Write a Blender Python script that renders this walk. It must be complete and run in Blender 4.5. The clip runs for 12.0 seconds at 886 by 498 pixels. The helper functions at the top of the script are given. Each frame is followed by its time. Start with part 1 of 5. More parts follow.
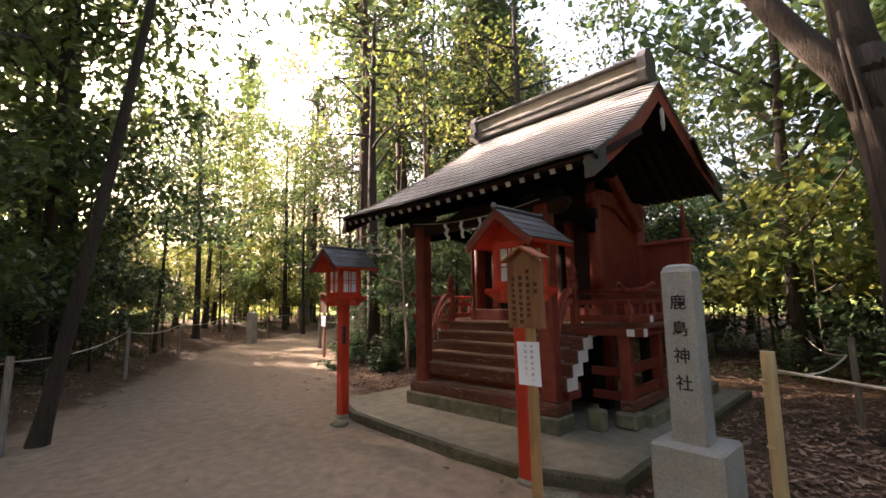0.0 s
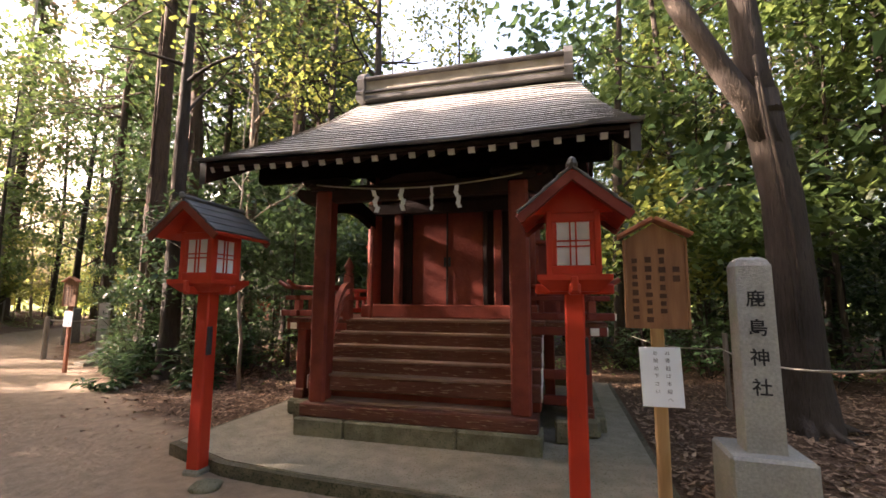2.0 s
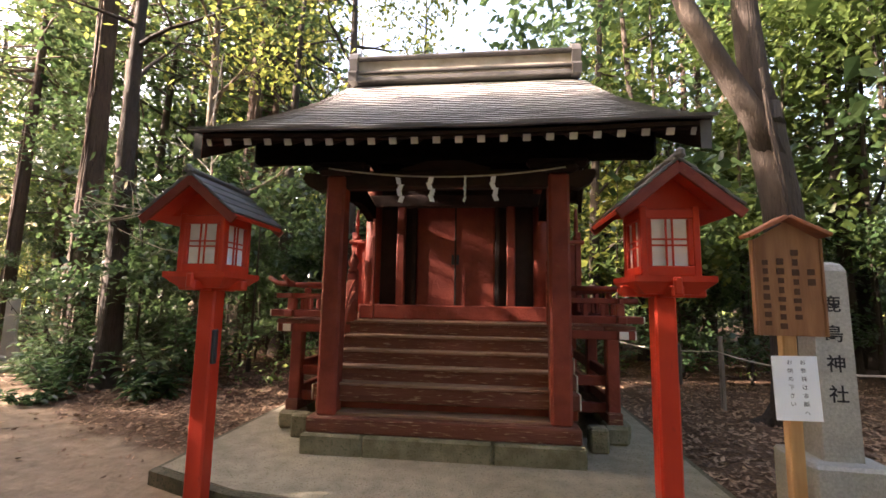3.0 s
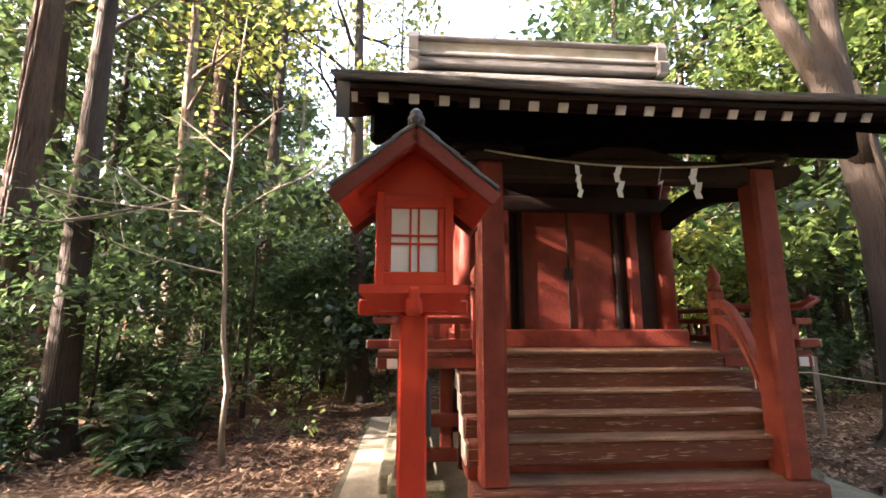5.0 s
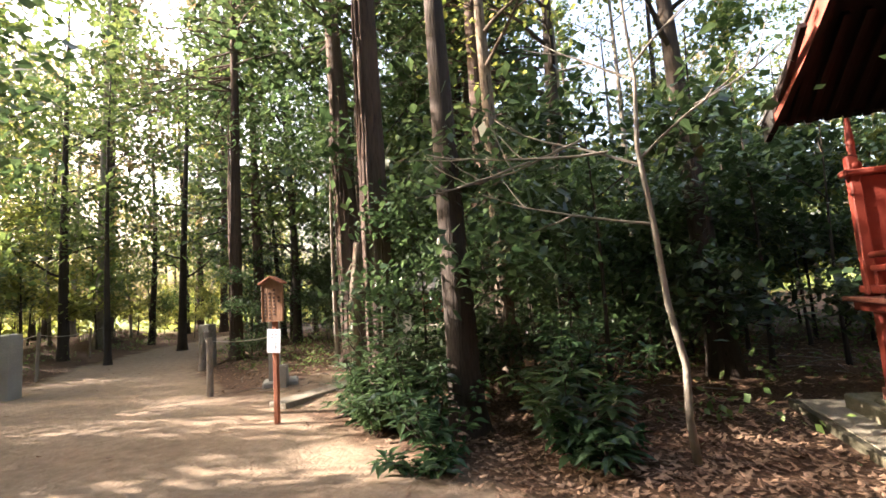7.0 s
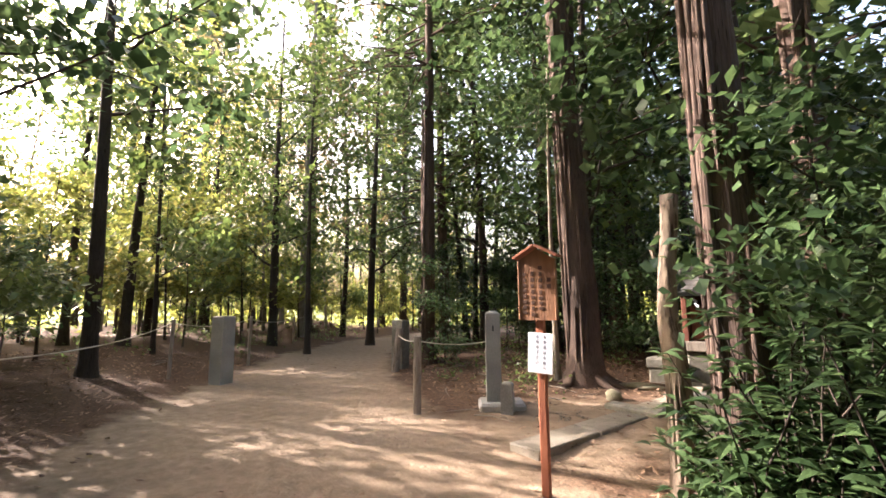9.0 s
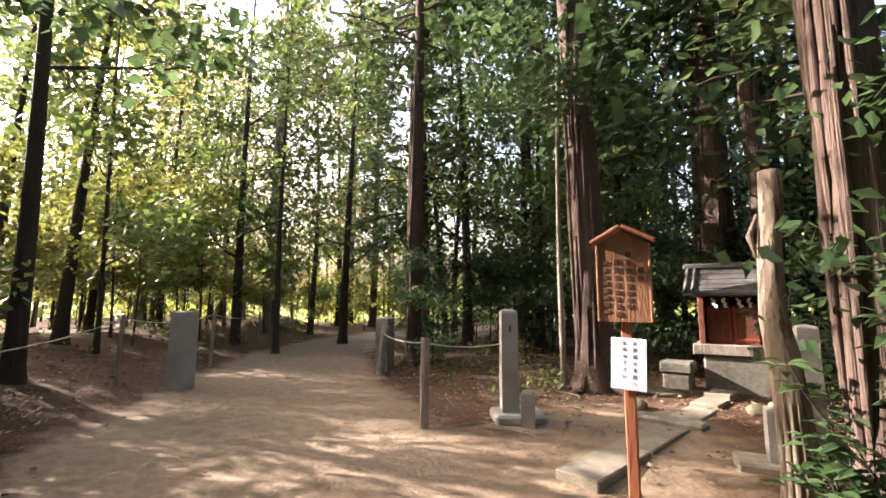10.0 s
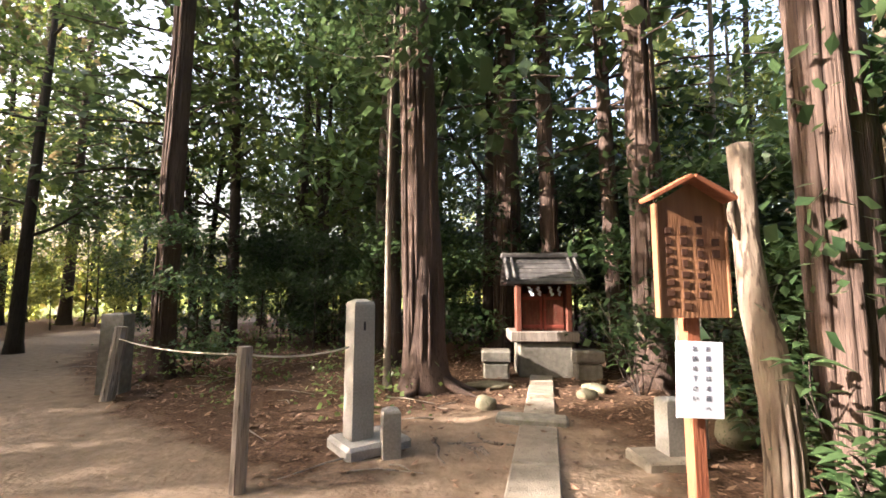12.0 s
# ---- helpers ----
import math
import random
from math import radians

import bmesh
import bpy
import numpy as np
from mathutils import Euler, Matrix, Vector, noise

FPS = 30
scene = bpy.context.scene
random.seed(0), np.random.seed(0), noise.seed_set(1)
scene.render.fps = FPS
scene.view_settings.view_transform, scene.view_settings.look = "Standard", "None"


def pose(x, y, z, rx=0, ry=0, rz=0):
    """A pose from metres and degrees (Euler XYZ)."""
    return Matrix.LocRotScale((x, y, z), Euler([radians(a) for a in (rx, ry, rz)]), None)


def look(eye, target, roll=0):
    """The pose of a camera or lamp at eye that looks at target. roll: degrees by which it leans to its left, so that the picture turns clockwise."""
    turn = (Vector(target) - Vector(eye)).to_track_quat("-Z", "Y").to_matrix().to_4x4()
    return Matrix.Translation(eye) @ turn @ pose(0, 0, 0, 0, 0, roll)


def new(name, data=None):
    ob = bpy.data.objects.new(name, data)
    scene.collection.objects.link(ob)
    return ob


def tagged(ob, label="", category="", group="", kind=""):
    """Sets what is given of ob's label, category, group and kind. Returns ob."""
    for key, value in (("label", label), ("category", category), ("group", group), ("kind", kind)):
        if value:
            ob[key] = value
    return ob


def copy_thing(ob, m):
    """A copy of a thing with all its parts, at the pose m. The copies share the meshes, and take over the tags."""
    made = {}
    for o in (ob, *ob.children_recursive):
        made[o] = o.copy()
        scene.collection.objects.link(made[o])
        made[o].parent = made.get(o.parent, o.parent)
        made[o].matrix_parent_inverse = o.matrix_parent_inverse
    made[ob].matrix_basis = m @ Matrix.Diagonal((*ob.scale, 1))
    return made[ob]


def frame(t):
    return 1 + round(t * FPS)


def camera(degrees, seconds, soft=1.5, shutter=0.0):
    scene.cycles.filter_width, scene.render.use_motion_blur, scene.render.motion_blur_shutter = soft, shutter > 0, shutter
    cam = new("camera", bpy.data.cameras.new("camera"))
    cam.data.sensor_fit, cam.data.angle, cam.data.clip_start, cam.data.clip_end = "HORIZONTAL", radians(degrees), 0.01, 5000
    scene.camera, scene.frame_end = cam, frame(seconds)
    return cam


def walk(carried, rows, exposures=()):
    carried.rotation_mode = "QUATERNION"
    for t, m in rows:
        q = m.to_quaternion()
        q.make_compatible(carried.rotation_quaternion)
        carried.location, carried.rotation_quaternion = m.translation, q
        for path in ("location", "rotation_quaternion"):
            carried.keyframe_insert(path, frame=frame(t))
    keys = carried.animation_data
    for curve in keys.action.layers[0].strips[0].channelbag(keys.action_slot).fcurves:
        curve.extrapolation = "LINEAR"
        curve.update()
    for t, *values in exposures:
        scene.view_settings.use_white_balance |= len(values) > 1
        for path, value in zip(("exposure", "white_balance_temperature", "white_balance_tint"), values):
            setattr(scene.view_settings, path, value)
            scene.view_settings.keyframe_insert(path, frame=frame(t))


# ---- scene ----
CX = -4.84  # centre line of the shrine
cam = camera(90.9, 12.0, soft=1.6)
PATH = [  # seconds, place, turn in degrees
    (0.0, -1.139, 1.149, 1.487, 97.11, 1.13, 45.28),
    (0.5, -1.699, 1.111, 1.493, 96.93, 1.82, 37.63),
    (1.0, -2.302, 1.137, 1.484, 96.72, 1.63, 29.77),
    (1.5, -2.901, 1.152, 1.467, 96.83, 0.79, 22.56),
    (2.0, -3.451, 1.271, 1.442, 96.69, -0.27, 14.91),
    (2.5, -3.912, 1.340, 1.430, 96.49, -1.08, 8.85),
    (3.0, -4.401, 1.474, 1.439, 96.76, -1.02, 6.33),
    (3.5, -4.768, 1.616, 1.452, 97.19, -0.41, 6.28),
    (5.5, -6.978, 2.606, 1.454, 99.82, -0.13, -6.04),
    (6.0, -7.480, 2.691, 1.488, 98.63, 0.64, 3.21),
    (6.5, -8.138, 2.865, 1.497, 97.13, 2.07, 10.62),
    (7.0, -8.802, 3.192, 1.483, 95.99, 3.79, 20.11),
    (7.5, -9.424, 3.715, 1.487, 96.38, 2.80, 30.26),
    (9.5, -11.715, 4.855, 1.363, 97.81, 0.43, 40.52),
    (10.0, -12.186, 4.975, 1.377, 97.41, -0.24, 35.43),
    (10.5, -12.597, 5.191, 1.380, 96.44, 0.29, 27.27),
    (11.0, -12.969, 5.496, 1.369, 94.94, 0.26, 16.77),
    (11.5, -13.328, 5.699, 1.358, 94.71, -0.31, 9.59),
    (12.0, -13.763, 5.930, 1.376, 96.04, -0.01, 2.80),
]
walk(cam, [(r[0], pose(*r[1:])) for r in PATH], ((0.0, 2.76, 6340, 28), (2.0, 2.97, 6290, 27), (3.5, 3.48, 6250, 26), (5.5, 3.97, 6080, 26), (6.0, 3.68, 6030, 26), (6.5, 3.1, 6000, 21), (7.5, 2.98, 5950, 21), (9.5, 2.83, 5850, 24), (11.0, 2.68, 5880, 23), (12.0, 2.9, 5880, 23)))

# ---- light ----
SUN_TO = Vector((-0.93, -0.22, 0.44)).normalized()
world = bpy.data.worlds.new("sky")
scene.world = world
world.use_nodes = True
wn = world.node_tree
sky = wn.nodes.new("ShaderNodeTexSky")
sky.sky_type = "NISHITA"
sky.sun_disc = False
sky.sun_elevation = math.asin(SUN_TO.z)
sky.sun_rotation = math.atan2(SUN_TO.x, SUN_TO.y)
sky.air_density, sky.dust_density, sky.ozone_density = 1.4, 10.0, 0.0
wn.links.new(sky.outputs[0], wn.nodes["Background"].inputs[0])
wn.nodes["Background"].inputs[1].default_value = 0.15
sun_data = bpy.data.lights.new("sun", "SUN")
sun_data.energy, sun_data.angle, sun_data.color = 5.0, radians(0.6), (1.0, 0.86, 0.66)
sun = new("sun", sun_data)
sun.matrix_world = look(SUN_TO * 60, (0, 0, 0))


# ---- materials ----
def surface(name, dark, light, rough=0.8, grain=8.0, stains=1.2, bump=0.3, stretch=(1, 1, 1), fine=40.0, wear=None, wear_at=0.62, random_by="", vary=0.25, spec=0.3):
    """A surface that mixes two tones at two scales, with fine relief and, where given, worn spots."""
    m = bpy.data.materials.new(name)
    m.use_nodes = True
    t = m.node_tree
    n, l = t.nodes, t.links
    b = n["Principled BSDF"]
    b.inputs["Specular IOR Level"].default_value = spec
    co = n.new("ShaderNodeTexCoord")
    mp = n.new("ShaderNodeMapping")
    mp.inputs["Scale"].default_value = stretch
    l.new(co.outputs["Object"], mp.inputs[0])
    a = n.new("ShaderNodeTexNoise")
    a.inputs["Scale"].default_value, a.inputs["Detail"].default_value = grain, 6
    c = n.new("ShaderNodeTexNoise")
    c.inputs["Scale"].default_value, c.inputs["Detail"].default_value = stains, 3
    d = n.new("ShaderNodeTexNoise")
    d.inputs["Scale"].default_value, d.inputs["Detail"].default_value = fine, 4
    for x in (a, d):
        l.new(mp.outputs[0], x.inputs[0])
    l.new(co.outputs["Object"], c.inputs[0])
    add = n.new("ShaderNodeMath")
    add.operation = "ADD"
    l.new(a.outputs[0], add.inputs[0])
    l.new(c.outputs[0], add.inputs[1])
    sub = n.new("ShaderNodeMapRange")
    sub.inputs["From Min"].default_value, sub.inputs["From Max"].default_value = 0.7, 1.3
    l.new(add.outputs[0], sub.inputs[0])
    mix = n.new("ShaderNodeMix")
    mix.data_type = "RGBA"
    mix.inputs[6].default_value, mix.inputs[7].default_value = (*dark, 1), (*light, 1)
    l.new(sub.outputs[0], mix.inputs[0])
    out = mix.outputs[2]
    if wear:
        r = n.new("ShaderNodeMapRange")
        r.inputs["From Min"].default_value, r.inputs["From Max"].default_value = wear_at, wear_at + 0.08
        l.new(d.outputs[0], r.inputs[0])
        w = n.new("ShaderNodeMix")
        w.data_type = "RGBA"
        w.inputs[7].default_value = (*wear, 1)
        l.new(r.outputs[0], w.inputs[0])
        l.new(out, w.inputs[6])
        out = w.outputs[2]
    if random_by:
        if random_by == "object":
            src = n.new("ShaderNodeObjectInfo").outputs["Random"]
        else:
            src = n.new("ShaderNodeNewGeometry").outputs["Random Per Island"]
        k = n.new("ShaderNodeMapRange")
        k.inputs["To Min"].default_value, k.inputs["To Max"].default_value = 1 - vary, 1 + vary
        l.new(src, k.inputs[0])
        h = n.new("ShaderNodeHueSaturation")
        l.new(k.outputs[0], h.inputs["Value"])
        l.new(out, h.inputs["Color"])
        out = h.outputs[0]
    l.new(out, b.inputs["Base Color"])
    rr = n.new("ShaderNodeMapRange")
    rr.inputs["To Min"].default_value, rr.inputs["To Max"].default_value = rough - 0.12, min(1, rough + 0.12)
    l.new(d.outputs[0], rr.inputs[0])
    l.new(rr.outputs[0], b.inputs["Roughness"])
    bp = n.new("ShaderNodeBump")
    bp.inputs["Strength"].default_value, bp.inputs["Distance"].default_value = bump, 0.02
    l.new(d.outputs[0], bp.inputs["Height"])
    l.new(bp.outputs[0], b.inputs["Normal"])
    return m


def foliage(name, dark, light, rough=0.4, through_light=0.35, autumn=None):
    """Leaves: each leaf its own tone, each plant its own shade, part of the light passes through."""
    m = bpy.data.materials.new(name)
    m.use_nodes = True
    t = m.node_tree
    n, l = t.nodes, t.links
    b = n["Principled BSDF"]
    geo, info = n.new("ShaderNodeNewGeometry"), n.new("ShaderNodeObjectInfo")
    ramp = n.new("ShaderNodeValToRGB")
    ramp.color_ramp.elements[0].color, ramp.color_ramp.elements[1].color = (*dark, 1), (*light, 1)
    if autumn:
        e = ramp.color_ramp.elements.new(0.93)
        e.color = (*light, 1)
        ramp.color_ramp.elements[2].color = (*autumn, 1)
    l.new(geo.outputs["Random Per Island"], ramp.inputs[0])
    h = n.new("ShaderNodeHueSaturation")
    k = n.new("ShaderNodeMapRange")
    k.inputs["To Min"].default_value, k.inputs["To Max"].default_value = 0.75, 1.3
    l.new(info.outputs["Random"], k.inputs[0])
    l.new(k.outputs[0], h.inputs["Value"])
    l.new(ramp.outputs[0], h.inputs["Color"])
    l.new(h.outputs[0], b.inputs["Base Color"])
    b.inputs["Roughness"].default_value = rough
    b.inputs["Specular IOR Level"].default_value = 0.4
    tr = n.new("ShaderNodeBsdfTranslucent")
    g = n.new("ShaderNodeHueSaturation")
    g.inputs["Value"].default_value, g.inputs["Hue"].default_value, g.inputs["Saturation"].default_value = 1.7, 0.488, 1.0
    l.new(h.outputs[0], g.inputs["Color"])
    l.new(g.outputs[0], tr.inputs[0])
    mx = n.new("ShaderNodeMixShader")
    mx.inputs[0].default_value = through_light
    l.new(b.outputs[0], mx.inputs[1])
    l.new(tr.outputs[0], mx.inputs[2])
    l.new(mx.outputs[0], n["Material Output"].inputs[0])
    return m


M = {
    "vermilion": surface("vermilion_paint", (0.40, 0.028, 0.012), (0.55, 0.05, 0.018), 0.45, 6, 1.5, 0.12, (1, 1, 0.3), 30, (0.30, 0.03, 0.015), 0.66),
    "fadedred": surface("faded_red_brown_paint", (0.10, 0.030, 0.018), (0.20, 0.068, 0.04), 0.75, 8, 2.5, 0.3, (3, 3, 0.4), 35, (0.15, 0.09, 0.055), 0.58),
    "red": surface("old_red_paint", (0.125, 0.020, 0.012), (0.22, 0.042, 0.024), 0.6, 7, 1.3, 0.25, (1, 1, 1), 35, (0.20, 0.09, 0.05), 0.68),
    "tread": surface("worn_red_timber", (0.085, 0.026, 0.016), (0.155, 0.055, 0.033), 0.75, 9, 1.5, 0.35, (0.25, 3, 3), 30, (0.30, 0.20, 0.13), 0.6),
    "edge": surface("worn_tread_edge", (0.16, 0.085, 0.055), (0.30, 0.20, 0.14), 0.8, 9, 2.5, 0.35, (0.25, 3, 3), 30, (0.12, 0.05, 0.03), 0.62),
    # dark timber, darkened further to hold the shade under the eaves
    "dark": surface("dark_timber_shade", (0.014, 0.007, 0.005), (0.032, 0.014, 0.010), 0.75, 8, 1.2, 0.3),
    "barge": surface("faded_red_board", (0.22, 0.045, 0.028), (0.33, 0.085, 0.055), 0.7, 6, 1.2, 0.25, (1, 1, 1), 30, (0.25, 0.13, 0.09), 0.64),
    "white": surface("white_paint", (0.62, 0.58, 0.52), (0.8, 0.78, 0.73), 0.7, 9, 3, 0.1),
    # roof board tone darkened to draw the shade at each course's lip
    "shingle_lip_shade": surface("roof_board_lip_shade", (0.06, 0.055, 0.047), (0.12, 0.108, 0.094), 0.9, 10, 1.1, 0.3),
    "shingle": surface("weathered_roof_board", (0.30, 0.29, 0.265), (0.50, 0.485, 0.45), 0.55, 10, 1.1, 0.4, (0.5, 2, 2), 40, (0.22, 0.215, 0.17), 0.62, "object", 0.14, 0.5),
    "ridge": surface("ridge_metal", (0.055, 0.05, 0.047), (0.12, 0.11, 0.10), 0.5, 6, 1.2, 0.15),
    "ridgeband": surface("ridge_band", (0.30, 0.26, 0.20), (0.46, 0.40, 0.32), 0.6, 6, 1.5, 0.15),
    "lroof": surface("lantern_roof_board", (0.06, 0.058, 0.055), (0.15, 0.143, 0.135), 0.7, 12, 2, 0.3, (1, 0.3, 1), 40, None, 0.6, "object", 0.15),
    "pane": surface("paper_pane", (0.66, 0.66, 0.68), (0.80, 0.80, 0.82), 0.6, 12, 4, 0.05),
    "stone": surface("cut_granite", (0.25, 0.243, 0.22), (0.40, 0.39, 0.355), 0.85, 60, 2.5, 0.35, (1, 1, 1), 120, (0.22, 0.22, 0.20), 0.62),
    "oldstone": surface("old_stone", (0.13, 0.12, 0.095), (0.26, 0.245, 0.20), 0.9, 14, 2.0, 0.5, (1, 1, 1), 60, (0.13, 0.15, 0.08), 0.6, "object", 0.12),
    "moss": surface("mossy_stone", (0.10, 0.094, 0.055), (0.22, 0.20, 0.135), 0.9, 9, 1.5, 0.5, (1, 1, 1), 50, (0.085, 0.09, 0.045), 0.58),
    "concrete": surface("worn_concrete", (0.155, 0.138, 0.098), (0.275, 0.248, 0.182), 0.9, 7, 0.7, 0.4, (1, 1, 1), 60, (0.12, 0.118, 0.07), 0.58),
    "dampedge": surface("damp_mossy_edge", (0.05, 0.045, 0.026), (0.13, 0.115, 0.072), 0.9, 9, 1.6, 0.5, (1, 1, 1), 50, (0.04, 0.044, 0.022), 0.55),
    "boardwood": surface("brown_board", (0.17, 0.075, 0.035), (0.30, 0.15, 0.07), 0.7, 9, 2.5, 0.2, (3, 3, 0.35), 30),
    "signred": surface("red_stained_stake", (0.22, 0.07, 0.035), (0.36, 0.13, 0.06), 0.65, 9, 2.5, 0.2, (3, 3, 0.3), 30),
    "stakewood": surface("pale_orange_stake", (0.29, 0.165, 0.07), (0.45, 0.28, 0.13), 0.65, 9, 2.5, 0.2, (3, 3, 0.3), 30),
    "slabstone": surface("worn_path_slab", (0.17, 0.148, 0.112), (0.30, 0.268, 0.21), 0.9, 8, 1.6, 0.45, (1, 1, 1), 60, (0.12, 0.11, 0.075), 0.6, "object", 0.1),
    "bamboo": surface("dry_bamboo", (0.33, 0.25, 0.13), (0.48, 0.38, 0.21), 0.5, 9, 2, 0.15, (3, 3, 0.3), 30),
    "greywood": surface("grey_weathered_wood", (0.15, 0.125, 0.10), (0.32, 0.28, 0.23), 0.9, 10, 3, 0.7, (5, 5, 0.4), 14, (0.08, 0.065, 0.05), 0.6),
    "paper": surface("white_paper", (0.76, 0.81, 0.90), (0.84, 0.88, 0.95), 0.7, 5, 3, 0.04),
    "ink": surface("black_ink", (0.012, 0.012, 0.014), (0.03, 0.03, 0.035), 0.7, 12, 4, 0.02),
    "pen": surface("thin_brush_ink", (0.07, 0.08, 0.12), (0.14, 0.15, 0.19), 0.7, 12, 4, 0.02),
    "bleed": surface("faded_ink", (0.05, 0.022, 0.012), (0.09, 0.04, 0.02), 0.7, 12, 4, 0.02),
    "rope": surface("straw_rope", (0.35, 0.31, 0.24), (0.55, 0.50, 0.41), 0.9, 40, 5, 0.6),
    "bark": surface("dark_bark", (0.022, 0.017, 0.013), (0.068, 0.052, 0.040), 0.95, 9, 1.2, 1.0, (6, 6, 0.5), 9, (0.02, 0.016, 0.012), 0.6),
    "cedar": surface("cedar_bark", (0.038, 0.025, 0.019), (0.13, 0.090, 0.068), 0.95, 9, 1.0, 1.0, (9, 9, 0.35), 9, (0.03, 0.02, 0.015), 0.58),
    "paletrunk": surface("pale_bare_trunk", (0.105, 0.080, 0.058), (0.24, 0.195, 0.145), 0.9, 7, 2.0, 0.8, (4, 4, 0.6), 9, (0.07, 0.052, 0.038), 0.54),
    "smooth": surface("smooth_grey_bark", (0.13, 0.112, 0.086), (0.26, 0.23, 0.185), 0.9, 10, 2.5, 0.4, (2, 2, 1), 30),
    "metal": surface("dull_metal", (0.02, 0.02, 0.02), (0.04, 0.04, 0.045), 0.5, 12, 3, 0.1),
    "litterleaf": surface("fallen_leaf", (0.065, 0.034, 0.018), (0.33, 0.22, 0.14), 0.8, 30, 3, 0.2, (1, 1, 1), 40, None, 0.6, "island", 0.45),
    "leaf_deep": foliage("broadleaf_deep", (0.020, 0.043, 0.015), (0.060, 0.10, 0.037), 0.33, 0.36),
    # near-black wood that holds the roof's shade in its colour
    "roof_shade": surface("roof_shade_wood", (0.0025, 0.002, 0.0016), (0.007, 0.005, 0.004), 0.88, 14, 4, 0.1),
    "leaf_gloss": foliage("glossy_leaf", (0.026, 0.055, 0.024), (0.075, 0.13, 0.055), 0.24, 0.32),
    "leaf_mid": foliage("broadleaf_mid", (0.040, 0.072, 0.018), (0.105, 0.145, 0.040), 0.4, 0.46),
    # yellow-green leaf with sunlight put into its colour
    "leaf_bright": foliage("broadleaf_sun_tone", (0.085, 0.115, 0.022), (0.20, 0.215, 0.05), 0.45, 0.52, (0.26, 0.22, 0.06)),
    "leaf_dry": foliage("dry_leaf", (0.12, 0.11, 0.045), (0.24, 0.20, 0.09), 0.6, 0.42, (0.26, 0.14, 0.06)),
    "needle": foliage("conifer_spray", (0.030, 0.056, 0.020), (0.080, 0.115, 0.040), 0.5, 0.36),
}


# ---- builders ----
class Shape:
    """Collects the faces of one mesh."""

    def __init__(self):
        self.v, self.f = [], []

    def add(self, verts, faces):
        k = len(self.v)
        self.v.extend([tuple(p) for p in verts])
        self.f.extend([tuple(i + k for i in q) for q in faces])
        return self

    def box(self, c, s, turn=None, ch=0.006):
        """A box with chamfered edges: centre, size, turn (a Matrix), chamfer."""
        h = [a / 2 for a in s]
        ch = min(ch, *(0.45 * a for a in s))
        vs, idx = [], {}
        for sx in (-1, 1):
            for sy in (-1, 1):
                for sz in (-1, 1):
                    for ax in range(3):
                        p = [sx * (h[0] - ch), sy * (h[1] - ch), sz * (h[2] - ch)]
                        p[ax] = (sx, sy, sz)[ax] * h[ax]
                        idx[(sx, sy, sz, ax)] = len(vs)
                        vs.append(Vector(p))
        fs = []
        for ax in range(3):
            o1, o2 = (ax + 1) % 3, (ax + 2) % 3
            for sg in (-1, 1):
                ring = []
                for a, b in ((-1, -1), (1, -1), (1, 1), (-1, 1)):
                    k = [0, 0, 0]
                    k[ax], k[o1], k[o2] = sg, a, b
                    ring.append(idx[(*k, ax)])
                fs.append(ring if sg > 0 else ring[::-1])
        for ax in range(3):
            o1, o2 = (ax + 1) % 3, (ax + 2) % 3
            for a in (-1, 1):
                for b in (-1, 1):
                    k0, k1 = [0, 0, 0], [0, 0, 0]
                    k0[ax], k1[ax] = -1, 1
                    for k in (k0, k1):
                        k[o1], k[o2] = a, b
                    q = [idx[(*k0, o1)], idx[(*k1, o1)], idx[(*k1, o2)], idx[(*k0, o2)]]
                    fs.append(q if a * b < 0 else q[::-1])
        for sx in (-1, 1):
            for sy in (-1, 1):
                for sz in (-1, 1):
                    q = [idx[(sx, sy, sz, ax)] for ax in range(3)]
                    fs.append(q if sx * sy * sz > 0 else q[::-1])
        c = Vector(c)
        if turn is None:
            turn = Matrix.Identity(3)
        return self.add([c + turn @ p for p in vs], fs)

    def tube(self, pts, radii, n=10, cap=True, wob=0.0, seed=0):
        """A round bar along points, with a radius at each; wob: uneven girth."""
        rnd = random.Random(seed)
        pts = [Vector(p) for p in pts]
        if not hasattr(radii, "__len__"):
            radii = [radii] * len(pts)
        vs, fs = [], []
        ph = [rnd.uniform(0, 6.28) for _ in range(3)]
        for i, p in enumerate(pts):
            d = (pts[min(i + 1, len(pts) - 1)] - pts[max(i - 1, 0)]).normalized()
            a = d.cross(Vector((0.31, 0.95, 0.07)) if abs(d.y) < 0.9 else Vector((1, 0, 0))).normalized()
            b = d.cross(a)
            for j in range(n):
                t = 2 * math.pi * j / n
                r = radii[i] * (1 + wob * (math.sin(2 * t + ph[0]) + 0.6 * math.sin(5 * t + ph[1] + 0.3 * i) + 0.4 * math.sin(3 * t + ph[2] + i)))
                vs.append(p + a * (r * math.cos(t)) + b * (r * math.sin(t)))
        for i in range(len(pts) - 1):
            for j in range(n):
                k = (j + 1) % n
                fs.append((i * n + j, i * n + k, (i + 1) * n + k, (i + 1) * n + j))
        if cap:
            fs.append(tuple(range(n))[::-1])
            fs.append(tuple(range((len(pts) - 1) * n, len(pts) * n)))
        return self.add(vs, fs)

    def slab(self, outline, z0, z1):
        """An upright prism over an outline in x and y (anticlockwise)."""
        n = len(outline)
        vs = [(x, y, z0) for x, y in outline] + [(x, y, z1) for x, y in outline]
        fs = [tuple(range(n))[::-1], tuple(range(n, 2 * n))] + [(i, (i + 1) % n, (i + 1) % n + n, i + n) for i in range(n)]
        return self.add(vs, fs)

